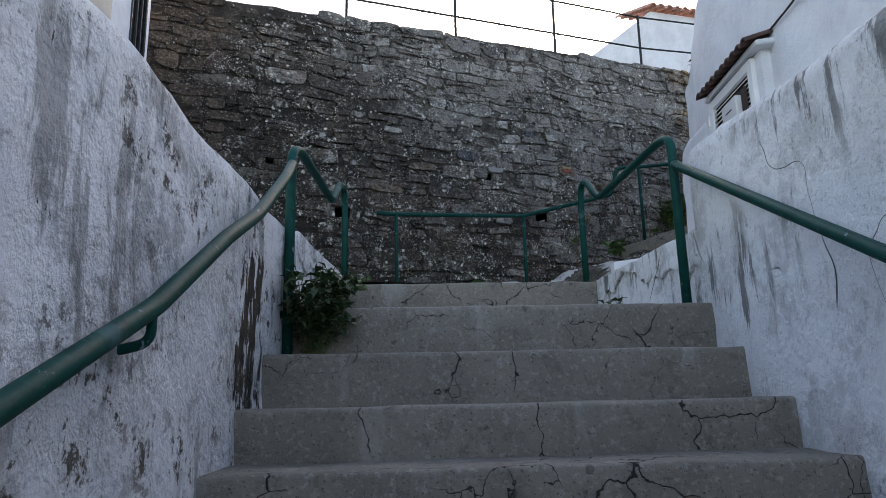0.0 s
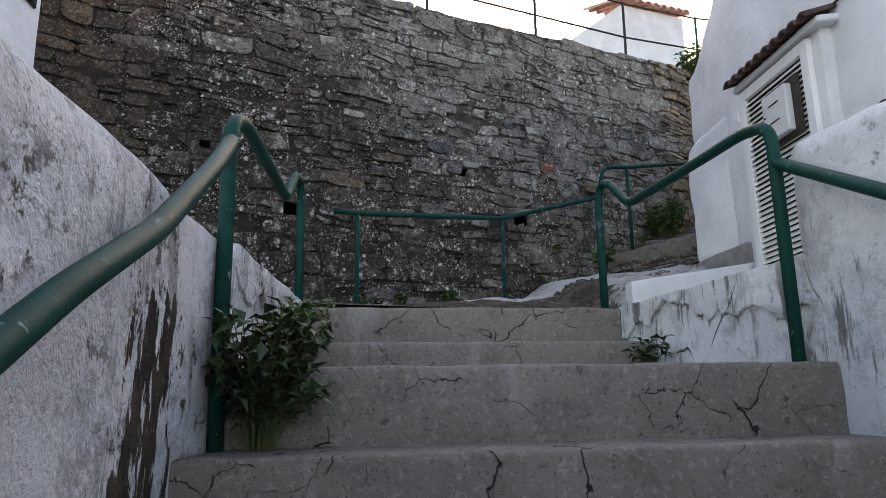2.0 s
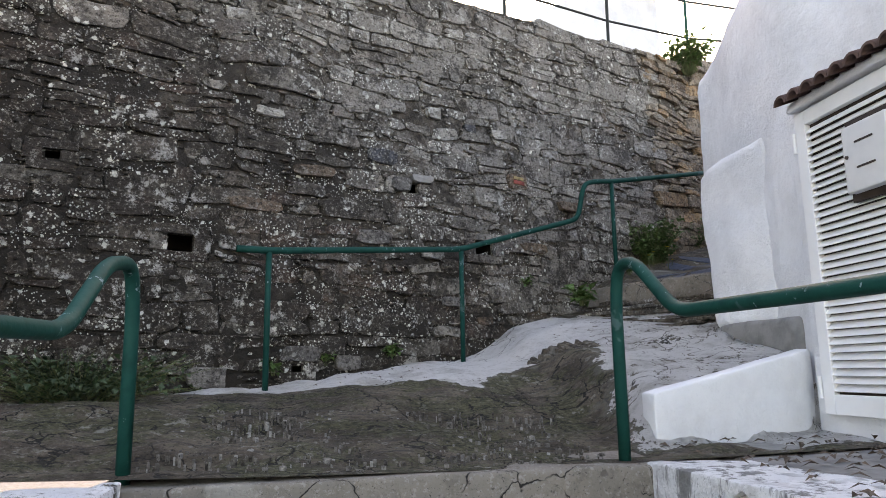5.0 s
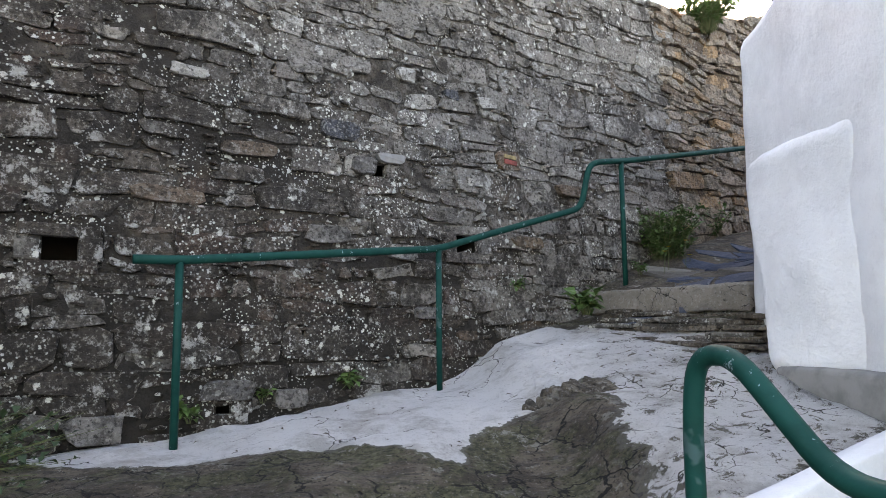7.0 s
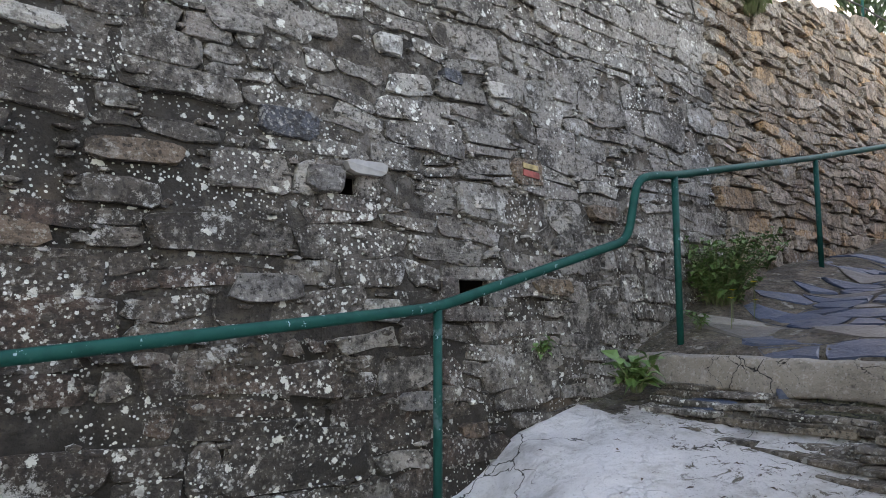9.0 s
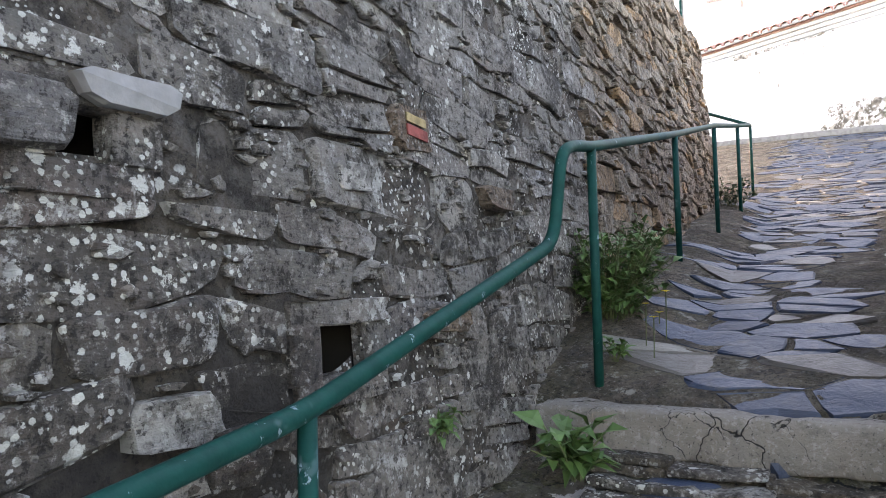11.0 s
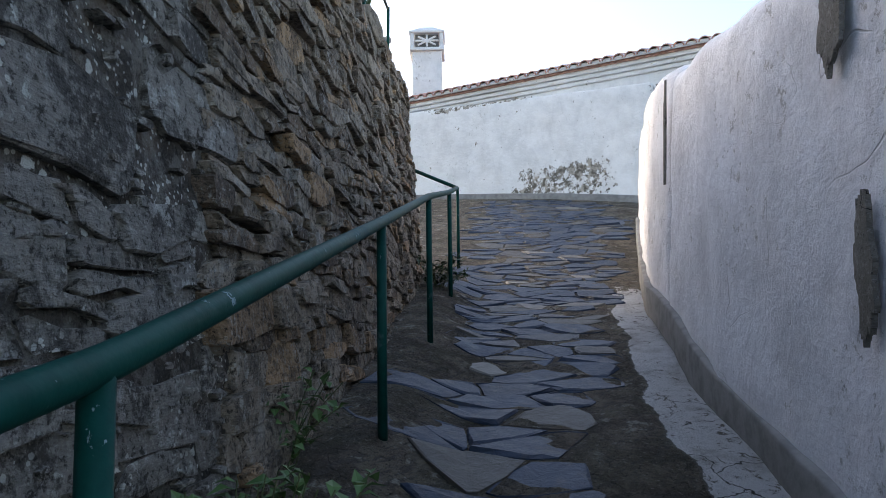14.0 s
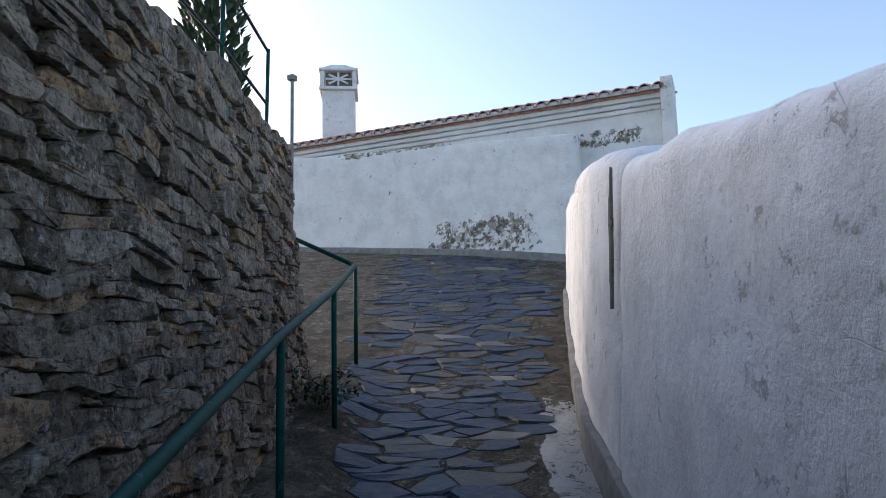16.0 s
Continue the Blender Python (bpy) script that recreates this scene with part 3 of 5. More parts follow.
def leaf(at, direction, length, width, rng):
    d = Vector(direction).normalized()
    side = d.cross(Vector((rng.uniform(-0.4, 0.4), rng.uniform(-0.4, 0.4), 1))).normalized()
    up = side.cross(d)
    a = Vector(at)
    mid = a + d * length * 0.45 + up * length * 0.08
    tip = a + d * length - up * length * 0.12
    v = [a, mid + side * width / 2 + up * width * 0.15, tip, mid - side * width / 2 + up * width * 0.15, mid]
    return v, [(0, 1, 4), (1, 2, 4), (2, 3, 4), (3, 0, 4)]


def foliage(base, spread, height, count, size, rng, lean=(0, 0), bunch=6):
    """Stems and leaves of a small weed: two meshes."""
    st, lv = [], []
    b = Vector(base)
    for _ in range(count):
        a = rng.uniform(0, 2 * math.pi)
        k = rng.random() ** 0.6
        tip = b + Vector((math.cos(a) * spread * k + lean[0] * height, math.sin(a) * spread * k + lean[1] * height, height * rng.uniform(0.35, 1.0)))
        root = b + Vector((math.cos(a), math.sin(a), 0)) * spread * 0.25 * rng.random()
        mid = root.lerp(tip, 0.5) + Vector((0, 0, height * 0.12))
        st.append(tube([root, mid, tip], max(0.0012, size * 0.03), 4, 0.02, False))
        for _ in range(bunch):
            t = rng.uniform(0.25, 1.0)
            p = root.lerp(mid, t * 2) if t < 0.5 else mid.lerp(tip, t * 2 - 1)
            d = Vector((rng.uniform(-1, 1), rng.uniform(-1, 1), rng.uniform(-0.35, 0.7)))
            s = size * rng.uniform(0.6, 1.3)
            lv.append(leaf(p, d, s, s * 0.6, rng))
    return joined(*st), joined(*lv)


def weed(name, label, base, spread, height, count, size, seed, mat=None, lean=(0, 0), bunch=6, group="weeds"):
    rng = random.Random(seed)
    ob = thing(name, label, "plant", group=group, base=base)
    s, l = foliage(base, spread, height, count, size, rng, lean, bunch)
    part("stem", s, M_STEM, ob, kind="stuff")
    part("leaf", l, mat or M_LEAF, ob, kind="stuff")
    return ob


# ---- plan ----
ANG = radians(24.6)                   # the long stone wall runs along U
U, W = Vector((math.cos(ANG), math.sin(ANG), 0)), Vector((-math.sin(ANG), math.cos(ANG), 0))
ORIGIN = Vector((-0.4, 6.54, 0))


def at(u, w, z):
    return ORIGIN + U * u + W * w + Vector((0, 0, z))


def uw(x, y):
    d = Vector((x, y, 0)) - ORIGIN
    return d.dot(U), d.dot(W)


RISE = ((-4, -3, 0, 1.5, 2.3, 2.72, 2.86, 3.07, 3.12, 3.3, 5.2, 6.44, 7.04, 8.86, 10.2, 14.3, 16.7, 18.5, 24),
        (2.3, 2.34, 2.42, 2.58, 2.74, 2.83, 2.99, 3.04, 3.2, 3.27, 3.68, 3.83, 3.98, 4.31, 4.62, 5.77, 6.49, 6.87, 8.0))


def smooth(a, b, x):
    t = min(max((x - a) / (b - a), 0), 1)
    return t * t * (3 - 2 * t)


def ground_z(x, y):
    u, w = uw(x, y)
    z = float(np.interp(u, *RISE))
    low = 2.2 + (z - 2.2) * smooth(-2.3, -0.3, w) if u < 2.3 else z
    k = smooth(1.8, 2.6, u)
    z = low * (1 - k) + z * k
    if u < 2.97:
        ramp = 2.36 + 0.14 * (x - 1.3) + 0.17 * (y - 4.9)
        z = max(z, z + (ramp - z) * smooth(1.2, 1.5, x) * smooth(4.93, 5.05, y - 0.34 * (x - 1.27)))
    if u > 3:
        z += 0.14 * smooth(-0.25, 0.25, w) * smooth(3.0, 4.2, u) * (1 - smooth(9, 11, u))
    return z


def wall_w(z):
    return 0.26 + 0.085 * (z - 2.4)


def wall_top(u):
    return float(np.interp(u, (-6, -0.3, 4.8, 7.3, 10.6, 12), (5.3, 5.65, 5.96, 6.5, 6.7, 6.75)))


def low_y(x):
    return float(np.interp(x, (-5, -0.6, 1.15, 2.3, 2.42, 3.0, 4.04, 5.44, 7.94, 8.94, 11.94, 13, 17), (4.0, 4.42, 4.58, 4.75, 6.26, 6.60, 7.15, 7.72, 8.58, 8.84, 9.56, 8, 6)))


def high_y(x):
    return float(np.interp(x, (-5, -0.9, 4.2, 8.9, 9.4, 17), (4.75, 6.75, 9.2, 11.3, 17, 17)))


def ground():
    xs = np.concatenate([np.arange(-5, 2.28, 0.06), np.arange(2.28, 2.46, 0.03), np.arange(2.46, 9, 0.06), np.arange(9, 17, 0.16)])
    nv = 56
    vs, fs, paint, moss, wear = [], [], [], [], []
    for x in xs:
        y0, y1 = low_y(x), high_y(x) + 0.15
        for j in range(nv + 1):
            y = y0 + (y1 - y0) * j / nv
            u, w = uw(x, y)
            z = ground_z(x, y)
            p = Vector((x, y, 0))
            rough = 0.045 if u < 2.4 else 0.012
            if y - y0 > 0.12:
                z += rough * noise.noise(p * 2.3) + rough * 0.5 * noise.noise(p * 7)
            vs.append((x, y, z))
            # limewashed strip along the wall foot, and over the rock beside the house
            edge = float(np.interp(u, (-0.8, -0.6, -0.2, 0.2, 0.6, 0.85, 1.1, 1.9, 2.4, 2.6), (0.4, 0.15, -0.3, -0.4, -0.6, -1.05, -0.8, -0.72, -0.5, 0.0)))
            a = smooth(edge - 0.2, edge + 0.15, w) * smooth(-1.0, -0.55, u) * (1 - smooth(2.55, 2.75, u)) + 0.1 * noise.noise(p * 1.6 + Vector((3, 1, 0)))
            b = smooth(1.0, 1.25, x) * (1 - smooth(2.75, 2.95, u)) * smooth(-0.15, 0.25, (x - 1.2) - 0.27 * (y - 5.2)) * smooth(4.75, 4.9, y)
            c = (1 - smooth(0.26, 0.40, y - low_y(x) + 0.05 * noise.noise(p * 3))) * (1 - smooth(7.5, 10.0, x)) if u > 2.9 else 0
            paint.append(max(a * 0.95, b * 0.68, c * 0.95))
            wear.append(1.0 if b > a else 0.2)
            moss.append(1.0 if u < 3.1 else 0.35)
    m = nv + 1
    for i in range(len(xs) - 1):
        for j in range(nv):
            fs.append((i * m + j, (i + 1) * m + j, (i + 1) * m + j + 1, i * m + j + 1))
    ob = thing("pavement", "bare rock and earth path with worn limewash patches", "path", vs, fs, M_GROUND, True, kind="structure")
    for key, vals in (("paint", paint), ("moss", moss), ("wear", wear)):
        ob.data.attributes.new(key, "FLOAT", "POINT").data.foreach_set("value", vals)
    return ob


pavement = ground()

# wide ground under and round the hill
thing("ground", "dry earth hillside spreading to the horizon", "ground",
      [(-900, -900, -0.4), (900, -900, -0.4), (900, 900, -0.4), (-900, 900, -0.4)], [(0, 1, 2, 3)], M_CEMENT, kind="structure")

# ---- steps ----
EDGES = [(1.95 - 0.35 * k, 1.25 - 0.185 * k) for k in range(9, 0, -1)] + [(1.95, 1.25), (2.30, 1.42), (2.65, 1.622), (2.95, 1.84), (4.12, 2.0), (4.43, 2.2)]
stairs = thing("stairs", "worn grey concrete steps with cracked risers", "stairs", kind="structure", base=(0.3, 2, 0))
for k, (y, z) in enumerate(EDGES):
    y2 = EDGES[k + 1][0] + 0.05 if k + 1 < len(EDGES) else y + 0.4
    right = 1.34 if y < 3 else 1.2

    def put(a, b, c, y=y, z=z):
        x = -0.66 + a
        return (x, y + 0.07 * x + b, z - 0.55 + c)
    part("step", rbox((right + 0.66, y2 - y, 0.55), 0.018, 0.07, 0.006, 5.0, put), M_CONC, stairs, smooth=True)


# ---- left parapet and terrace ----
def left_put(a, b, c):
    y = -4 + b
    return (-0.92 + a + 0.02 * math.sin(y * 1.7), y, -0.3 + c)


wall_left = thing("wall_left", "grimy limewashed parapet wall with black damp streaks", "wall", *rbox((0.34, 8.42, 2.52), 0.05, 0.09, 0.016, 3.0, left_put), M_LIME_OLD, True, kind="structure")
thing("terrace_left", "earth terrace behind the parapet", "terrace", *box(-7, -0.9, -4, 4.45, -0.3, 2.12, 0.02, 0.5), M_CEMENT, kind="structure")


# ---- right side: low wall, high parapet, terrace ----
def low_put(a, b, c):
    y = 3.1 + b
    return (1.29 - 0.125 * (y - 3.2) + a, y, 1.2 + c)


wall_low = thing("wall_low", "cracked white retaining wall beside the landing", "wall", *rbox((0.4, 1.47, 1.0), 0.03, 0.06, 0.012, 4.0, low_put), M_LIME_R, True, kind="structure")


def lip_put(y0, face, top, deep):
    """A lifted skin of plaster along the top of a wall, its lower edge ragged."""
    def put(a, b, c):
        y = y0 + b
        h = deep * (1.0 + 0.45 * math.sin(y * 4.3) + 0.7 * noise.noise(Vector((y * 6, top, 0))) + 0.3 * noise.noise(Vector((y * 19, top, 3))))
        return (face(y) + a, y, top - h * (1 - c / 0.2))
    return put


part("coping", rbox((0.06, 1.42, 0.2), 0.01, 0.03, 0.008, 6.0, lip_put(3.13, lambda y: 1.29 - 0.125 * (y - 3.2) - 0.016, 2.206, 0.13)), M_LIME_R, wall_low, "cracked lifted plaster edge", True)
part("coping", rbox((0.06, 1.30, 0.2), 0.01, 0.03, 0.008, 6.0, lip_put(3.08, lambda y: -0.622 + 0.02 * math.sin(y * 1.7), 2.226, 0.10)), M_LIME_OLD, wall_left, "cracked lifted plaster edge", True)


def high_put(a, b, c):
    y = -4 + b
    t = float(np.interp(y, (-4, 1.6, 3.2), (2.2, 2.45, 2.63)))
    return (1.29 + a, y, -0.4 + c * (t + 0.4) / 3.0)


thing("wall_right", "thick cracked limewashed parapet wall", "wall", *rbox((0.42, 7.19, 3.0), 0.06, 0.08, 0.014, 3.0, high_put), M_LIME_R, True, kind="structure")
thing("terrace_right", "bare cement terrace before the meter door", "terrace", *box(1.5, 3.4, -4, 5.5, -0.4, 2.19, 0.02, 0.3, 0.006), M_CEMENT, True, kind="structure")


# sloping white kerb at the foot of the ramp
def kerb_put(a, b, c):
    x = 1.35 + a
    y = 4.96 + 0.34 * (x - 1.35) + b
    t = 2.415 + 0.19 * (x - 1.35)
    return (x, y, 2.1 + c * (t - 2.1) / 0.3)


thing("kerb", "white painted sloping kerb of the ramp", "kerb", *rbox((0.98, 0.12, 0.3), 0.012, 0.06, 0.004, 4.0, kerb_put), M_LIME, True, kind="structure")

# ---- house of the meter door, and the alley wall that goes on from it ----
def house_put(a, b, c):
    y = 1.5 + b
    z = 2.0 + c * (float(np.interp(y, (1.5, 5.2, 6.8), (5.4, 4.95, 4.6))) - 2.0) / 3.0
    return (2.37 + a + 0.31 * smooth(5.2, 6.8, y), y, z)


house = thing("meter_house", "white limewashed house corner with a louvred meter door", "house", kind="structure", base=(2.4, 5, 2.2))
part("wall", rbox((0.6, 5.27, 3.0), 0.09, 0.1, 0.02, 2.2, house_put), M_LIME, house, smooth=True)
part("buttress", rbox((0.5, 1.0, 1.11), 0.08, 0.06, 0.02, 3.0, lambda a, b, c: (2.31 + a + (0.02 + 0.16 * c / 1.11) * b + 0.13 * (1 - b) ** 2, 5.60 + b * (0.54 + 0.36 * c / 1.11), 2.72 + c)), M_LIME, house, smooth=True)
part("plinth", rbox((0.5, 0.70, 0.65), 0.03, 0.1, 0.01, 4.0, lambda a, b, c: (2.335 + a, 5.40 + b, 2.12 + c)), M_CEMENT, house, "bare grey cement plinth", True)
part("door_surround", rbox((0.2, 0.94, 1.68), 0.012, 0.2, 0.003, 3.0, lambda a, b, c: (2.30 + a, 4.30 + b, 2.17 + c)), M_LIME, house, smooth=True)

# the louvred door is set on the surround
door = thing("door_1", "white metal louvred meter door, closed", "door", kind="structure", base=(2.29, 4.84, 2.3))
DY0, DY1, DZ0, DZ1 = 4.375, 5.145, 2.30, 3.73
for y0, y1, z0, z1 in ((DY0, DY0 + 0.07, DZ0, DZ1), (DY1 - 0.07, DY1, DZ0, DZ1), (DY0 + 0.07, DY1 - 0.07, DZ0, DZ0 + 0.09), (DY0 + 0.07, DY1 - 0.07, DZ1 - 0.07, DZ1)):
    part("frame", box(2.262, 2.299, y0, y1, z0, z1, 0.004), M_WHITE_METAL, door)
# Dark sheet behind the slats stands in for the shade in the gaps.
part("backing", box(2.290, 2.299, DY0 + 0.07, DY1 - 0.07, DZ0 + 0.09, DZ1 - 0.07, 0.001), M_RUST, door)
zz = DZ0 + 0.105
while zz < DZ1 - 0.085:
    part("slat", ([(2.263, DY0 + 0.07, zz), (2.263, DY1 - 0.07, zz), (2.288, DY1 - 0.07, zz + 0.030), (2.288, DY0 + 0.07, zz + 0.030),
                   (2.266, DY0 + 0.07, zz - 0.003), (2.266, DY1 - 0.07, zz - 0.003), (2.289, DY1 - 0.07, zz + 0.026), (2.289, DY0 + 0.07, zz + 0.026)],
                  [(0, 1, 2, 3)[::-1], (4, 5, 6, 7), (0, 1, 5, 4), (2, 3, 7, 6), (0, 3, 7, 4), (1, 2, 6, 5)]), M_WHITE_METAL, door)
    zz += 0.0345
for z in (3.59, 2.42):
    part("hinge", tube([(2.262, 5.158, z - 0.05), (2.262, 5.158, z + 0.05)], 0.009, 8), M_WHITE_METAL, door)
part("handle", joined(tube([(2.25, 4.425, 3.06), (2.235, 4.425, 3.02), (2.25, 4.425, 2.96)], 0.008, 8, 0.02), box(2.255, 2.264, 4.41, 4.44, 2.95, 3.07, 0.003)), M_WHITE_METAL, door, "white lever handle")

meter = thing("meter_box", "pale grey meter box fixed on the louvred door", "meter box", base=(2.2, 4.72, 3.4))
part("back_plate", box(2.24, 2.262, 4.47, 4.80, 3.205, 3.565, 0.004), M_RUST, meter, "rusty dark plate")
part("cover", box(2.195, 2.242, 4.525, 4.775, 3.235, 3.525, 0.008), M_GREY_BOX, meter)
for z in (3.44, 3.33):
    part("slot", box(2.191, 2.197, 4.60, 4.70, z, z + 0.008, 0.001), M_RUST, meter)
part("lock", tube([(2.196, 4.75, 3.39), (2.188, 4.75, 3.39)], 0.008, 8), M_RUST, meter)


def roof_tile(l, r, tilt, mat_thick=0.012, taper=0.8, seg=8):
    """A half-round clay tile lying along -x from the origin, thick."""
    vs, fs = [], []
    for i in range(2):
        f = 1 if i == 0 else taper
        for rr in (r * f, r * f - mat_thick):
            for k in range(seg + 1):
                a = math.pi * k / seg
                vs.append((l * i, math.cos(a) * rr, math.sin(a) * rr + tilt * i * l))
    m = seg + 1
    for k in range(seg):
        fs += [(k, k + 1, 2 * m + k + 1, 2 * m + k), (m + k, 3 * m + k, 3 * m + k + 1, m + k + 1), (k, m + k, m + k + 1, k + 1), (2 * m + k, 2 * m + k + 1, 3 * m + k + 1, 3 * m + k)]
    fs += [(0, 2 * m, 3 * m, m), (seg, m + seg, 3 * m + seg, 2 * m + seg)]
    return vs, fs


canopy = thing("tile_canopy", "dark clay tiles on a ledge above the meter door", "roof tiles", base=(2.25, 4.84, 3.82))
part("mortar_bed", rbox((0.2, 0.96, 0.045), 0.015, 0.08, 0.005, 8.0, lambda a, b, c: (2.24 + a, 4.22 + b, 3.745 + c + 0.1 * a)), M_LIME, canopy, smooth=True)
tv, tf = roof_tile(0.28, 0.046, 0.35)
for k in range(10):
    o = Vector((2.17, 4.26 + k * 0.095, 3.772))
    part("tile", ([Vector(v) + o for v in tv], tf), M_TILE_DARK, canopy)
side = thing("tile_canopy", "short row of clay tiles on the house wall", "roof tiles", base=(2.3, 4.1, 3.05))
part("mortar_bed", rbox((0.16, 0.62, 0.04), 0.012, 0.08, 0.004, 8.0, lambda a, b, c: (2.25 + a, 3.56 + b, 3.01 + c + 0.1 * a)), M_LIME, side, smooth=True)
for k in range(6):
    part("tile", ([Vector(v) + Vector((2.2, 3.60 + k * 0.1, 3.04)) for v in tv], tf), M_TILE_DARK, side)
rod = thing("wall_cable", "thin dark cable fixed along the white house wall", "cable", *tube([(2.36, 4.36, 3.86), (2.35, 3.95, 3.86), (2.35, 3.55, 3.90), (2.36, 3.3, 3.95)], 0.008, 6), M_RUST, True)

AP = ((2.40, 6.24), (3.0, 6.62), (4.04, 7.17), (5.44, 7.74), (7.66, 8.53), (8.94, 8.86), (11.94, 9.58))


def along(path, x):
    xs, ys = [p[0] for p in path], [p[1] for p in path]
    return float(np.interp(x, xs, ys))


def alley_put(x0, x1, tops, back):
    def put(a, b, c):
        x = x0 + a
        y = along(AP, x)
        t = float(np.interp(x, tops[0], tops[1]))
        zb = ground_z(x, y + 0.1) - 0.25
        z = zb + c * (t - zb) / 2.4
        return (x + 0.36 * b, y + back - b * 0.93 - 0.05 * max(0, z - zb - 0.5), z)
    return put


alley_wall = thing("wall_alley", "rough white limewashed alley wall with bare cement scars", "wall", kind="structure", base=(5, 7.5, 3.5))
part("wall_section", rbox((4.03, 0.6, 2.4), 0.13, 0.08, 0.024, 2.0, alley_put(2.74, 6.77, ((2.4, 3.0, 4.7, 5.2, 5.55, 5.86, 6.45, 6.8), (4.8, 5.0, 5.45, 5.54, 5.61, 5.68, 5.77, 5.83)), 0)), M_LIME_ALLEY, alley_wall, smooth=True)
part("wall_section", rbox((5.4, 0.55, 2.4), 0.15, 0.1, 0.024, 2.0, alley_put(6.70, 12.1, ((6.70, 7.08, 8.6, 12.1), (5.86, 5.97, 6.27, 6.65)), -0.015)), M_LIME_ALLEY, alley_wall, smooth=True)


def skirt_put(a, b, c):
    x = 2.6 + a
    y = along(AP, x)
    return (x, y + 0.03 - b, ground_z(x, y + 0.12) - 0.1 + c + 0.10 * smooth(5.0, 6.6, x))


part("skirting", rbox((9.4, 0.06, 0.25), 0.015, 0.12, 0.012, 3.0, skirt_put), M_CEMENT, alley_wall, "grey cement skirting", True)


def scar(parent, outline, seed):
    """A bare cement scar: an irregular thin skin on the alley wall, centred at x, z."""
    rng = random.Random(seed)
    cx, cz, rx, rz, lean = outline
    ring, n = [], 64
    for k in range(n):
        a = 2 * math.pi * k / n
        f = 1 + 0.4 * noise.noise(Vector((math.cos(a) * 1.8, math.sin(a) * 1.8, seed))) + 0.25 * noise.noise(Vector((math.cos(a) * 6, math.sin(a) * 6, seed))) + rng.uniform(-0.05, 0.05)
        dz = math.sin(a) * rz * f
        ring.append((cx + math.cos(a) * rx * f + lean * dz, cz + dz))
    vs, fs = [], []
    for depth in (0.02, 0.034):
        for x, z in ring:
            y = along(AP, x)
            zb = ground_z(x, y + 0.1) - 0.25
            vs.append((x, y - 0.05 * max(0, z - zb - 0.5) + depth, z))
    y = along(AP, cx)
    vs.append((cx, y - 0.05 * max(0, cz - ground_z(cx, y + 0.1) - 0.25) + 0.036, cz))
    for k in range(n):
        j = (k + 1) % n
        fs += [(k, j, n + j, n + k), (n + k, n + j, 2 * n)]
    part("cement_scar", (vs, fs), M_SCAR, parent, "bare grey cement scar")


for q in ((3.78, 4.32, 0.15, 0.40, 0.1), (3.66, 4.78, 0.09, 0.3, -0.1), (4.11, 4.33, 0.04, 0.2, 0.05), (4.28, 5.12, 0.065, 0.2, -0.1), (6.75, 5.40, 0.028, 0.32, 0.03)):
    scar(alley_wall, q, int(q[0] * 10))

# ---- long stone wall ----
HOLES = ((-0.43, 3.335, 0.085, 0.06), (1.96, 3.505, 0.10, 0.07), (-1.17, 3.80, 0.05, 0.04), (1.30, 3.93, 0.055, 0.05), (0.33, 2.55, 0.05, 0.03))


def wall_at(u, z, d):
    bend = 0.0
    if u > 9.5:
        bend = (u - 9.5) ** 2 * 0.55
    return at(u, wall_w(z) - d + bend, z)


def stone_wall():
    us = np.arange(-5.0, 11.4, 0.05)
    nz = 78
    vs, fs = [], []
    for u in us:
        p = at(u, wall_w(3), 0)
        z0 = ground_z(p.x, p.y) - 0.25
        z1 = wall_top(u) + 0.03 * noise.noise(Vector((u * 3, 0, 0)))
        for j in range(nz + 1):
            z = z0 + (z1 - z0) * j / nz
            d = 0.020 * noise.noise(Vector((u * 4, z * 5, 1.0))) + 0.016 * noise.noise(Vector((u * 11, z * 14, 2.0))) - (0.004 if u < 4.4 else 0.02)
            vs.append(wall_at(u, z, d))
        vs.append(wall_at(u, z1 + 0.02, -0.22))
        vs.append(wall_at(u, z1, -0.5))
        vs.append(wall_at(u, z0, -0.8))
    m = nz + 4
    for i in range(len(us) - 1):
        for j in range(m - 1):
            if j < nz:
                c = Vector(vs[i * m + j])
                u, z = us[i] + 0.025, c.z + 0.02
                if any(abs(u - h[0]) < h[2] - 0.005 and abs(z - h[1]) < h[3] - 0.005 for h in HOLES):
                    continue
            fs.append((i * m + j, (i + 1) * m + j, (i + 1) * m + j + 1, i * m + j + 1))
    return vs, fs


long_wall = thing("wall_stone", "tall old rubble stone wall with pale lichen, dark damp and painted foot shade", "wall", *stone_wall(), M_MORTAR, True, kind="structure")
# Recess boxes lined near black, the shade inside put into the colour.
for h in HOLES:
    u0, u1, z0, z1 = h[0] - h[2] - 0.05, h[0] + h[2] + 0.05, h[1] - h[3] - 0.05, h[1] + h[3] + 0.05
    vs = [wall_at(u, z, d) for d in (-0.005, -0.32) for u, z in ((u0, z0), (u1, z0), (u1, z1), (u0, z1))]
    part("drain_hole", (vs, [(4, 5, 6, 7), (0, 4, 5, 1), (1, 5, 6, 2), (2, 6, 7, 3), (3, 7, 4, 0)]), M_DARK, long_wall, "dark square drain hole")

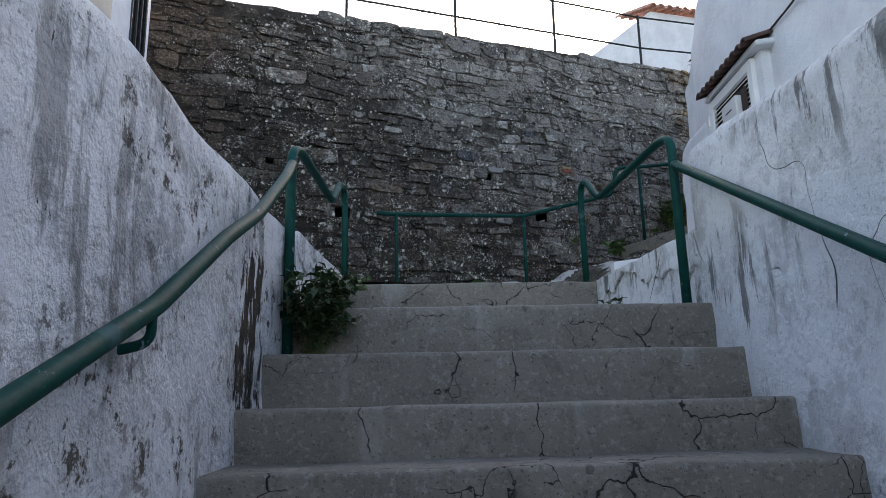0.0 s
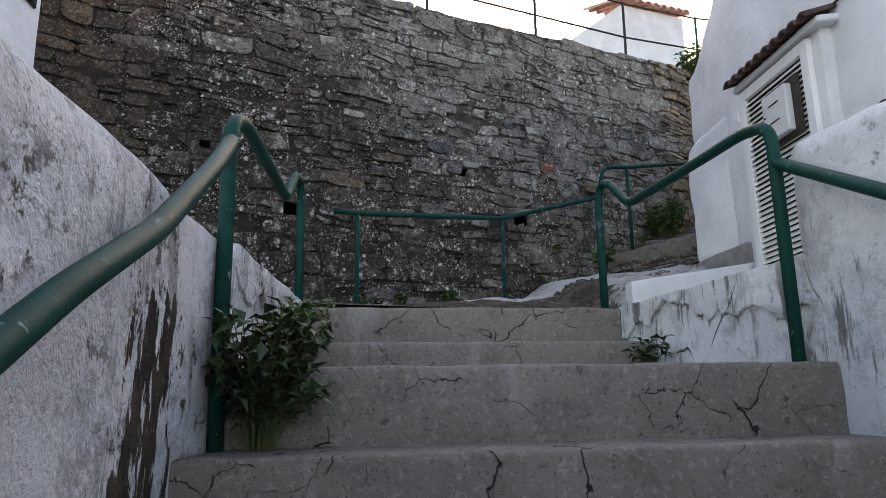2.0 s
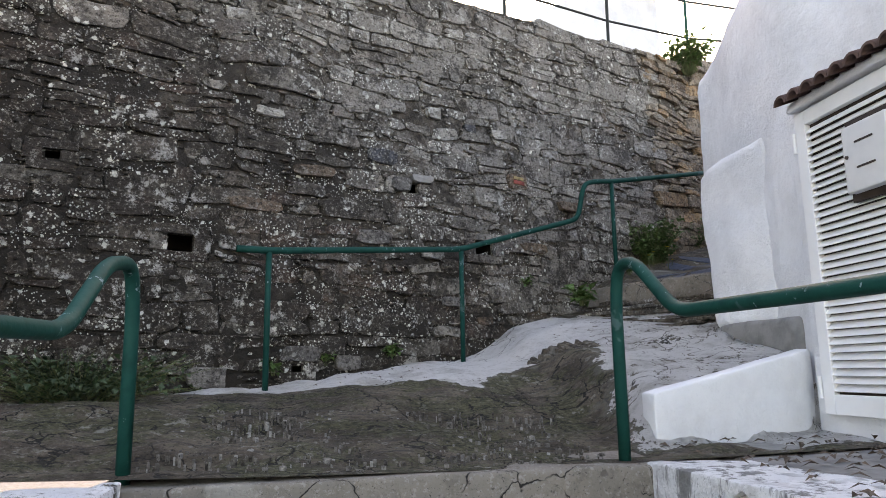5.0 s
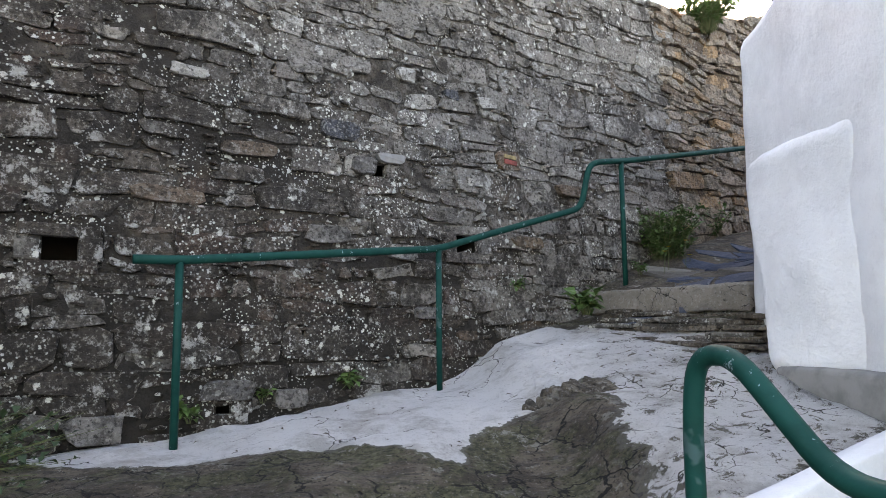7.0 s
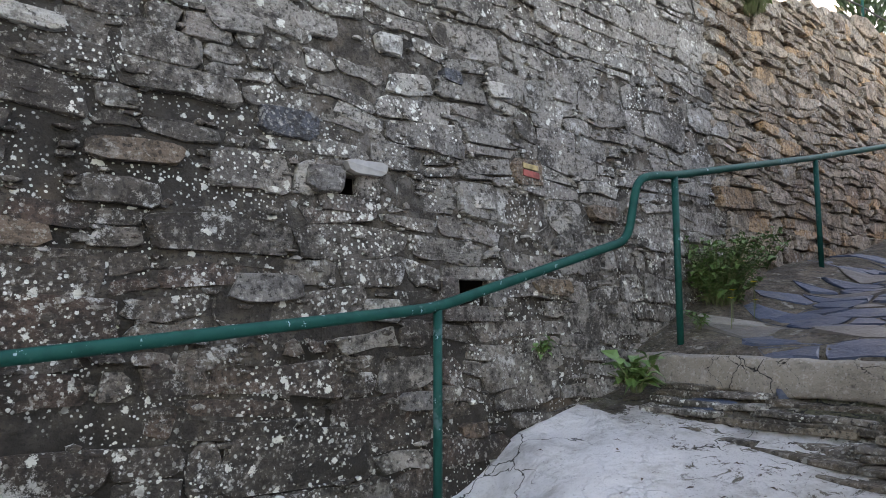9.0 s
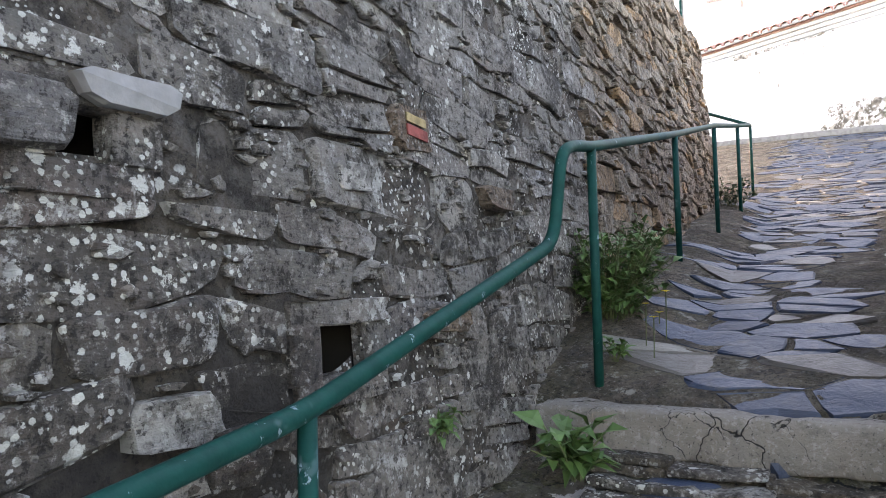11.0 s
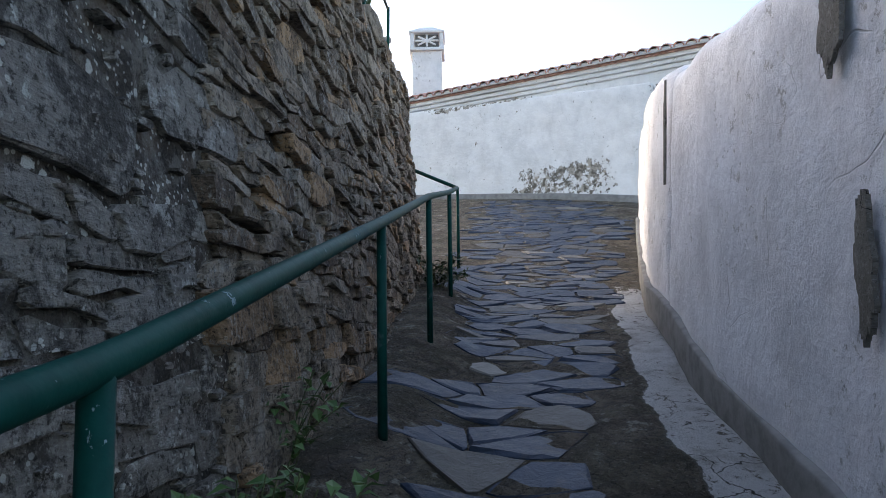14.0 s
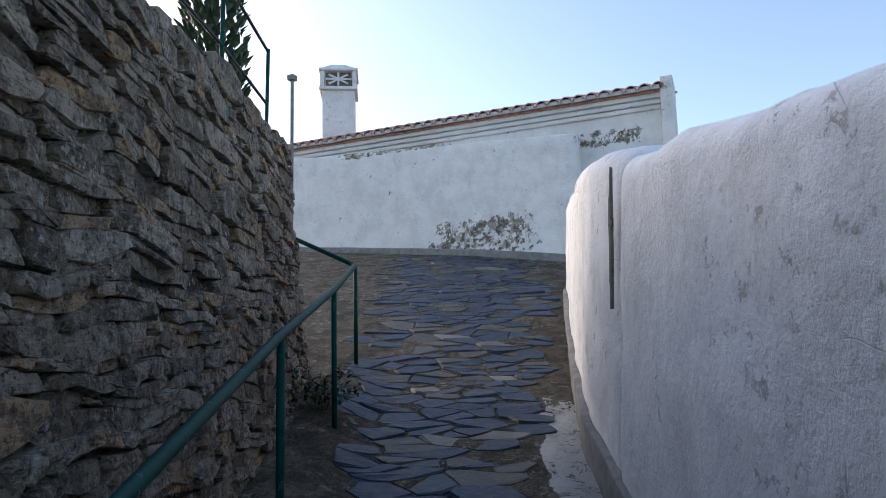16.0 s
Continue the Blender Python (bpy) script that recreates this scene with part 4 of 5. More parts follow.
# earth behind the wall
thing("upper_terrace", "earth terrace above the stone wall", "terrace",
      [at(-5, 0.6, 2), at(10.3, 0.75, 2), at(10.0, 14, 2), at(-5, 14, 2), at(-5, 0.75, 5.3), at(10.3, 1.0, 6.55), at(10.0, 14, 6.7), at(-5, 14, 5.4)],
      [(0, 1, 5, 4), (1, 2, 6, 5), (2, 3, 7, 6), (3, 0, 4, 7), (4, 5, 6, 7)], M_GROUND, kind="structure")

# ---- trail mark on one stone ----
mark = thing("trail_mark", "faded yellow and red painted trail mark on a stone", "trail sign", base=at(2.36, wall_w(4.15), 4.15))
part("red_band", rbox((0.118, 0.006, 0.034), 0.002, 0.03, 0.0015, 20, lambda a, b, c: wall_at(2.315 + a, 4.11 + c - 0.06 * a, 0.044 - b)), M_RED, mark)
part("yellow_band", rbox((0.114, 0.006, 0.028), 0.002, 0.03, 0.0015, 20, lambda a, b, c: wall_at(2.315 + a, 4.152 + c - 0.06 * a, 0.044 - b)), M_YELLOW, mark)

# ---- green railings ----
PC = ((0.035, 0.02, 2.40, 3.28), (1.585, 0.14, 2.58, 3.44), (3.22, 0.08, 3.26, 4.185), (5.10, 0.10, 3.78, 4.575), (6.86, 0.09, 4.0, 4.965), (8.56, 0.07, 4.28, 5.285), (10.46, 0.10, 4.6, 5.66))
rail = thing("handrail", "green painted tube handrail along the stone wall", "handrail", base=at(3, 0.05, 2.4))
part("rail", tube([at(-0.17, 0.01, 3.27), at(0.035, 0.02, 3.275), at(1.575, 0.14, 3.43), at(2.79, 0.09, 3.79), at(2.87, 0.08, 4.11), at(3.0, 0.08, 4.155)] + [at(u, w, z) for u, w, _, z in PC[2:]] + [at(10.95, 1.6, 6.4)], 0.022, 12, 0.09), M_GREEN, rail, smooth=True)
for u, w, z0, z1 in PC:
    p = at(u, w, 0)
    part("post", tube([at(u, w, ground_z(p.x, p.y) - 0.04), at(u, w, z1)], 0.019, 10), M_GREEN, rail, smooth=True)

rail_l = thing("handrail", "green tube handrail with worn paint beside the grimy parapet", "handrail", base=(-0.53, 2.87, 1.7))
part("rail", tube([(-0.5, -1.2, 0.5), (-0.5, 0.92, 1.44), (-0.5, 1.37, 1.635), (-0.5, 1.8, 1.885), (-0.5, 2.09, 2.03), (-0.53, 2.55, 2.30), (-0.565, 2.84, 2.47)], 0.022, 12, 0.05), M_GREEN, rail_l, smooth=True)
part("post", tube([(-0.575, 2.87, 1.58), (-0.575, 2.87, 2.545), (-0.57, 3.02, 2.605), (-0.57, 3.93, 2.625), (-0.575, 4.22, 2.83), (-0.577, 4.45, 2.865), (-0.577, 4.49, 2.72), (-0.577, 4.49, 2.17)], 0.022, 12, 0.085), M_GREEN, rail_l, smooth=True)
part("bracket", tube([(-0.5, 1.36, 1.62), (-0.5, 1.36, 1.56), (-0.57, 1.36, 1.545), (-0.62, 1.36, 1.545)], 0.011, 8, 0.03), M_GREEN, rail_l, smooth=True)
rail_r = thing("handrail", "green tube handrail with worn paint beside the cracked parapet", "handrail", base=(1.22, 3.1, 1.8))
part("rail", tube([(1.2, -1.2, 0.32), (1.2, 1.67, 1.77), (1.205, 2.19, 2.04), (1.207, 3.07, 2.50), (1.207, 3.1, 2.515)], 0.022, 12, 0.05), M_GREEN, rail_r, smooth=True)
part("post", tube([(1.205, 3.11, 1.80), (1.205, 3.11, 2.655), (1.193, 3.26, 2.69), (1.15, 3.73, 2.69), (1.10, 4.24, 2.695), (1.076, 4.48, 2.895), (1.067, 4.60, 2.885), (1.066, 4.625, 2.75), (1.066, 4.625, 2.18)], 0.022, 12, 0.075), M_GREEN, rail_r, smooth=True)

# ---- fence on top of the stone wall ----
fence = thing("fence", "thin dark metal fence on top of the stone wall", "fence", base=at(3, 0.7, 5.7))
fu = [-4.6, -3.15, -1.72, -0.3, 1.09, 2.55, 4.0, 5.4, 6.8, 8.2, 9.6]
for u in fu:
    z = wall_top(u)
    part("post", tube([wall_at(u, z - 0.05, -0.16), wall_at(u, z + 0.86, -0.07)], 0.017, 6), M_FENCE if u < 5 else M_GREEN, fence)
for h in (0.36, 0.84):
    part("rail", tube([wall_at(u, wall_top(u) + h, -0.16 + 0.1 * h) for u in fu], 0.013, 6), M_FENCE, fence)

# ---- far house at the end of the alley ----
far = thing("far_house", "white peeling village house with a clay tile eave", "house", kind="structure", base=(15.8, 12, 6.5))
FY0, FY1 = 8.42, 17.25


def eave_z(y):
    return 9.22


part("wall", rbox((0.4, FY1 - FY0, 4.0), 0.02, 0.25, 0.01, 2.0, lambda a, b, c: (15.72 + a + 0.03 * b, FY0 + b, 5.4 + c * (eave_z(FY0 + b) - 5.4 - 0.1) / 4.0)), M_LIME_FAR, far, smooth=True)
for k, (d, h) in enumerate(((0.05, 0.30), (0.10, 0.21), (0.16, 0.12))):
    part("cornice", rbox((0.3, FY1 - FY0 - 0.1, 0.085), 0.015, 0.5, 0.0, 2.0, lambda a, b, c, d=d, h=h: (15.72 - d + a + 0.03 * b, FY0 + 0.1 + b, eave_z(FY0 + b) - h + c)), M_LIME_FAR, far, smooth=True)
part("end_pilaster", box(15.5, 16.2, FY0 - 0.12, FY0 + 0.10, 5.5, 9.45, 0.02), M_LIME_FAR, far)
part("roof", ([(15.5, FY0, 9.23), (15.8, FY1, 9.23), (19.5, FY1, 10.45), (19.5, FY0, 10.5), (15.5, FY0, 9.18), (15.8, FY1, 9.18), (19.5, FY1, 10.4), (19.5, FY0, 10.45)],
              [(0, 3, 2, 1), (4, 5, 6, 7), (0, 1, 5, 4), (1, 2, 6, 5), (2, 3, 7, 6), (3, 0, 4, 7)]), M_TILE, far)
tv, tf = roof_tile(3.2, 0.105, 0.33, 0.02, 1.0)
y = FY0 + 0.12
while y < FY1:
    o = Vector((15.38 + 0.03 * (y - FY0), y, eave_z(y) + 0.0))
    part("tile", ([Vector(v) + o for v in tv], tf), M_TILE, far)
    y += 0.235
part("mortar_fill", rbox((0.3, FY1 - FY0 - 0.2, 0.085), 0.02, 0.12, 0.012, 4.0, lambda a, b, c: (15.43 + a + 0.03 * b, FY0 + 0.1 + b, 9.205 + c + 0.3 * a)), M_LIME_FAR, far, "pale mortar under the eave tiles", True)
low = thing("wall_far", "white peeling garden wall before the far house", "wall", *rbox((0.35, 7.0, 2.6), 0.06, 0.2, 0.02, 1.6,
            lambda a, b, c: (15.42 + a + 0.03 * b, 10.0 + b, 6.1 + c * (8.62 + 0.055 * b - 6.1) / 2.6)), M_LIME_FAR, True, kind="structure")
thing("skirting_far", "grey cement skirting of the far garden wall", "skirting", *rbox((0.12, 7.0, 0.5), 0.03, 0.3, 0.01, 2.0, lambda a, b, c: (15.36 + a + 0.03 * b, 10.0 + b, ground_z(15.4, 10 + b) - 0.36 + c)), M_CEMENT, True, kind="structure")

chim = thing("chimney", "white chimney with pierced ornamental cap on the far roof", "chimney", base=(17.2, 16.3, 9.6))
CX, CY = 17.14, 16.05


def turned(geo, ang=28):
    r = Matrix.Rotation(radians(ang), 4, "Z")
    return [r @ Vector(v) + Vector((CX, CY, 0)) for v in geo[0]], geo[1]


part("shaft", turned(box(-0.38, 0.38, -0.38, 0.38, 9.0, 10.87, 0.02)), M_LIME_FAR, chim)
part("ledge", turned(box(-0.45, 0.45, -0.45, 0.45, 10.87, 10.95, 0.02)), M_LIME_FAR, chim)
part("ledge", turned(box(-0.46, 0.46, -0.46, 0.46, 11.33, 11.40, 0.02)), M_LIME_FAR, chim)
part("core", turned(box(-0.3, 0.3, -0.3, 0.3, 10.95, 11.33, 0.01)), M_CEMENT, chim)
for sx, sy in ((-1, -1), (-1, 1), (1, -1), (1, 1)):
    part("corner_pier", turned(box(sx * 0.38 - 0.05, sx * 0.38 + 0.05, sy * 0.38 - 0.05, sy * 0.38 + 0.05, 10.95, 11.33, 0.01)), M_LIME_FAR, chim)
for s in (-1, 1):
    for k in range(4):
        a = math.pi * k / 4
        c, q = math.cos(a) * 0.16, math.sin(a) * 0.16
        c2 = 2.0 * c
        part("lattice", turned(tube([(s * 0.385, -c2, 11.14 - q), (s * 0.385, c2, 11.14 + q)], 0.026, 5)), M_LIME_FAR, chim)
        part("lattice", turned(tube([(-c2, s * 0.385, 11.14 - q), (c2, s * 0.385, 11.14 + q)], 0.026, 5)), M_LIME_FAR, chim)
part("cap", turned(([(-0.42, -0.42, 11.40), (0.42, -0.42, 11.40), (0.42, 0.42, 11.40), (-0.42, 0.42, 11.40), (-0.16, -0.16, 11.59), (0.16, -0.16, 11.59), (0.16, 0.16, 11.59), (-0.16, 0.16, 11.59)],
                    [(0, 1, 5, 4), (1, 2, 6, 5), (2, 3, 7, 6), (3, 0, 4, 7), (4, 5, 6, 7), (3, 2, 1, 0)])), M_LIME_FAR, chim)

# ---- white house on the left terrace ----
lh = thing("left_house", "white house corner with a barred window", "house", kind="structure", base=(-2.3, 4, 2.1))
part("wall", rbox((2.5, 0.98, 5.0), 0.02, 0.3, 0.006, 2.0, lambda a, b, c: (-4.63 + a, 3.76 + b, 2.05 + c)), M_LIME, lh, smooth=True)
part("pilaster", box(-2.3, -2.10, 3.86, 4.12, 2.05, 6.8, 0.02, 0.4, 0.004), M_CREAM, lh, "cream stained pilaster")
part("shutter", box(-2.26, -2.12, 3.3, 3.84, 2.05, 6.4, 0.01), M_SHUTTER, lh, "grey-green door panel")
win = part("window", box(-2.16, -2.118, 4.42, 4.66, 3.95, 5.1, 0.004), M_GLASS, lh, "dark barred window")
for k in range(3):
    part("bar", box(-2.118, -2.10, 4.46 + 0.07 * k, 4.475 + 0.07 * k, 3.95, 5.1, 0.003), M_FENCE, win)

# ---- house seen over the fence ----
bh = thing("house_behind", "pale house with clay tile eave beyond the fence", "house", kind="structure", base=at(6, 4.5, 5.7))
part("wall", rbox((1.9, 3.0, 4.75), 0.02, 1.0, 0, 1, lambda a, b, c: at(7.75 + a, 4.4 + b, 5.1 + c * (1 + 0.022 * a))), M_LIME, bh)
tv, tf = roof_tile(1.2, 0.1, 0.3, 0.02, 1.0)
for k in range(9):
    part("tile", ([at(7.7 + 0.235 * k, 0, 0) + U * v[1] + W * (4.2 + v[0]) + Vector((0, 0, 9.84 + 0.026 * k + v[2])) for v in tv], tf), M_TILE, bh)



# ---- rock outcrop left of the stone wall ----
outcrop = thing("rock_outcrop", "slanting brown schist outcrop at the wall foot", "rock", kind="structure", base=at(-2.0, 0.1, 2.2))
rng = random.Random(51)
u = -2.9
while u < -1.38:
    wd, tall = rng.uniform(0.035, 0.09), float(np.interp(u, (-2.9, -1.7, -1.38), (1.35, 1.25, 0.5))) * rng.uniform(0.75, 1.05)
    w0 = rng.uniform(-0.12, 0.02)
    part("layer", rbox((wd, 0.42, tall), 0.012, 0.16, 0.016, 5.0, lambda a, b, c, u=u, w0=w0: at(u + a - 0.32 * c, w0 + b, 2.15 + c)), M_SCHIST, outcrop)
    u += wd * 0.92
ledge = thing("rock_ledge", "thin broken layers of brown schist forming a natural ledge", "rock", kind="structure", base=at(2.6, -0.5, 2.7))
rng = random.Random(8)
for k in range(11):
    z, w = 2.70 + 0.031 * k, rng.uniform(-0.04, 0.06)
    while w > -1.2:
        wide = rng.uniform(0.22, 0.6)
        u0 = 2.44 + 0.048 * k + rng.uniform(-0.05, 0.05) - 0.10 * w * w
        part("layer", rbox((0.42, wide, 0.031 * rng.uniform(0.75, 1.0)), 0.007, 0.07, 0.014, 7.0, lambda a, b, c, u0=u0, w=w, z=z, wide=wide, t=rng.uniform(-0.12, 0.12): at(u0 + a + t * b, w - b, z + c + 0.03 * math.sin(w * 3 + 1))), rng.choice((M_LEDGE, M_LEDGE, M_STONE)), ledge)
        w -= wide * 0.97
thing("step_edge", "worn cement edge of the first slate step", "step", *rbox((0.14, 1.28, 0.17), 0.02, 0.04, 0.016, 6.0, lambda a, b, c: at(3.01 + a, 0.27 - b, 3.035 + c)), M_CONC, True, kind="structure")
lump = thing("rock_lump", "upright mossy schist layers breaking through the limewash", "rock", kind="structure", base=at(1.7, -0.6, 2.4))
rng = random.Random(13)
for k in range(26):
    u, w = 1.38 + 0.022 * k, rng.uniform(-0.74, -0.64) - 0.010 * k
    p = at(u, w - 0.1, 0)
    top = ground_z(p.x, p.y) + 0.05 * math.sin(math.pi * (k + 2) / 29) + rng.uniform(-0.02, 0.02)
    part("layer", rbox((rng.uniform(0.03, 0.06), rng.uniform(0.22, 0.36), 0.3), 0.01, 0.07, 0.02, 6.0, lambda a, b, c, u=u, w=w, top=top: at(u + a + 0.25 * (c - 0.3), w - b, top - 0.3 + c - 0.35 * b)), M_LEDGE, lump)

# ---- loose chips of stone and limewash on the rock ----
rng = random.Random(52)
chips = []
for _ in range(700):
    x = rng.uniform(-0.55, 1.05)
    y = rng.uniform(4.5, 5.5)
    u, w = uw(x, y)
    if u > 2.5 or y < low_y(x) + 0.05 or (x > 1.2 and y < 5.2):
        continue
    a = rng.uniform(0.003, 0.009) * (2.0 if rng.random() < 0.1 else 1)
    ring = [(x + a * math.cos(k) * rng.uniform(0.6, 1.2), y + a * math.sin(k) * rng.uniform(0.6, 1.2)) for k in (0.2, 1.4, 2.6, 3.9, 5.1)]
    chips.append(slab(ring, lambda p, q, d: (p, q, ground_z(p, q) + 0.008 + d), a * 0.35, 0.0005, rng, 0.03, 0.7, 0.1))
tagged(new("gravel", mesh("gravel", *joined(*chips), M_CHIP)), "pale stone and limewash chips on mossy rock", "gravel", kind="stuff")

# ---- weeds ----
weed("weed", "dark creeping plant at the foot of the stone wall", at(-1.0, 0.1, 2.36), 0.5, 0.3, 130, 0.045, 31, M_LEAF_DARK, (0, 0.1), 8)
weed("weed", "dark leafy weed growing from the step corner", (-0.46, 2.86, 1.62), 0.17, 0.38, 120, 0.05, 1, M_LEAF_DARK, (0.1, -0.1), 9)
weed("weed", "leafy weed hanging on the parapet end", (-0.66, 3.9, 1.86), 0.12, 0.2, 10, 0.05, 2)
weed("weed", "small creeping weed on the parapet end", (-0.60, 4.33, 2.0), 0.1, 0.16, 16, 0.045, 15, M_LEAF_DARK)
weed("weed", "creeping weed hanging along the parapet face", (-0.57, 3.95, 2.06), 0.22, 0.09, 70, 0.035, 16, None, (0.15, 0), 7)
weed("weed", "small weed at the low wall foot", (1.06, 4.02, 1.84), 0.09, 0.18, 14, 0.06, 3, M_LEAF_DARK)
weed("weed", "broad-leaved weed below the slate ledge", at(2.72, 0.02, 3.03), 0.14, 0.16, 16, 0.1, 4)
weed("weed", "bushy wild plant with yellow flowers by the wall", at(3.85, 0.2, 3.40), 0.27, 0.52, 150, 0.055, 5, M_LEAF, (0.05, -0.05), 9)
weed("weed", "bushy wild plant by the wall foot", at(4.8, 0.4, 3.7), 0.25, 0.35, 40, 0.05, 6)
weed("weed", "weed at the foot of the far end of the wall", at(8.9, 0.2, 4.4), 0.3, 0.4, 40, 0.06, 7, M_LEAF_DARK)
weed("shrub", "green shrub growing out of the wall top", at(5.0, 0.45, 5.78), 0.3, 0.45, 95, 0.075, 8)
weed("ivy", "dark low ivy at the stone wall foot", at(-1.0, -0.05, 2.33), 0.75, 0.3, 170, 0.045, 9, M_LEAF_DARK)
for k, (u, w, z, s) in enumerate(((2.35, 0.30, 3.2, 0.05), (0.15, 0.2, 2.5, 0.06), (1.05, 0.25, 2.62, 0.06), (0.55, 0.28, 2.56, 0.05), (3.35, 0.05, 3.33, 0.05))):
    weed("weed", "small green weed in the wall joint", at(u, w, z), 0.06, 0.1, 9, s, 20 + k)
rng = random.Random(4)
for k in range(4):
    p = at(3.48 + 0.13 * k, -0.08 + 0.06 * (k % 2), 3.50 + 0.05 * (k % 3))
    ob = thing("dandelion", "yellow dandelion flower on a thin stem", "flower", group="dandelions", base=(p.x, p.y, p.z - 0.2))
    part("stem", tube([p - Vector((0.01, 0, 0.22)), p], 0.0025, 5), M_STEM, ob)
    petals = [leaf(p, (math.cos(a), math.sin(a), 0.35), 0.022, 0.009, rng) for a in np.linspace(0, 6.2, 16)]
    part("flower_head", joined(*petals), M_PETAL, ob)

# ---- cypress and pole above the wall ----
cy = thing("cypress", "dark narrow cypress tree behind the fence", "tree", base=at(9.75, 1.3, 6.5))
b0 = at(9.75, 1.3, 6.45)
part("trunk", tube([b0, b0 + Vector((0, 0, 3.4))], 0.05, 8), M_BARK, cy)
tufts = []
for k in range(1500):
    h = rng.random() ** 0.8
    r = 0.3 * (1 - h) ** 0.7 * math.sqrt(rng.random()) + 0.05
    a = rng.uniform(0, 6.283)
    p = b0 + Vector((math.cos(a) * r, math.sin(a) * r, 0.1 + 3.6 * h))
    tufts.append(leaf(p, (math.cos(a) * 0.5, math.sin(a) * 0.5, 1.2), 0.16, 0.07, rng))
part("crown", joined(*tufts), M_LEAF_DARK, cy, kind="stuff")
pole = thing("street_pole", "thin grey pole with a small lamp head", "pole", base=(14.7, 15.7, 6.4))
part("shaft", tube([(14.7, 15.7, 6.2), (14.7, 15.7, 10.35)], 0.035, 8), M_CEMENT, pole)
part("lamp_head", box(14.62, 14.78, 15.62, 15.78, 10.33, 10.45, 0.02), M_CEMENT, pole)

# ---- dead leaves on the terrace ----
rng = random.Random(12)
dl = []
for _ in range(150):
    x, y = rng.uniform(1.3, 2.25), rng.uniform(3.4, 5.0)
    if y < 4.9 + 0.34 * (x - 1.27) - 0.03:
        dl.append(leaf((x, y, 2.2 + rng.uniform(0.004, 0.02)), (rng.uniform(-1, 1), rng.uniform(-1, 1), rng.uniform(-0.1, 0.25)), 0.06, 0.025, rng))
for _ in range(70):
    u, w = rng.uniform(0, 2.6), rng.uniform(-1.2, 0.25)
    p = at(u, w, 0)
    dl.append(leaf((p.x, p.y, ground_z(p.x, p.y) + 0.012), (rng.uniform(-1, 1), rng.uniform(-1, 1), rng.uniform(0, 0.2)), 0.035, 0.012, rng))
for _ in range(34):
    x = rng.choice((rng.uniform(-0.52, -0.2), rng.uniform(0.85, 1.2)))
    dl.append(leaf((x, rng.uniform(3.3, 3.95), 1.848), (rng.uniform(-1, 1), rng.uniform(-1, 1), rng.uniform(0, 0.2)), rng.uniform(0.02, 0.05), 0.018, rng))
tagged(new("dead_leaves", mesh("dead_leaves", *joined(*dl), M_DRYLEAF)), "scattered dry brown leaves on the terrace", "leaves", kind="stuff")


# ---- slate slabs of the alley ----
def slabs():
    rng = random.Random(21)
    near, rest = 0, []
    for poly in sorted(cells(3.12, 16.6, -2.3, 0.12, 0.20, 0.34, rng, 0.20, 0.44, 0.22), key=lambda q: q[0][0]) + cells(2.86, 2.99, -0.42, 0.12, 0.12, 0.17, rng, 0.1, 0.3):
        cu, cw = sum(p[0] for p in poly) / len(poly), sum(p[1] for p in poly) / len(poly)
        p = at(cu, cw, 0)
        if any(at(a, b, 0).y < low_y(at(a, b, 0).x) + (0.30 if p.x < 8 else 0.12) for a, b in poly) or p.x > 15.2 or (cw > -0.12 and rng.random() < 0.5):
            continue

        def put(a, b, d):
            q = at(a, b, 0)
            return (q.x, q.y, ground_z(q.x, q.y) + d)
        geo = slab(poly, put, rng.uniform(0.004, 0.011), rng.uniform(0.008, 0.022), rng, 0.03, 0.95, 0.16)
        if near < 260:
            part("slate_slab", geo, M_SLATE, pavement)
            near += 1
        else:
            rest.append(geo)
    if rest:
        part("slate_slabs", joined(*rest), M_SLATE_ALL, pavement, kind="stuff")


slabs()


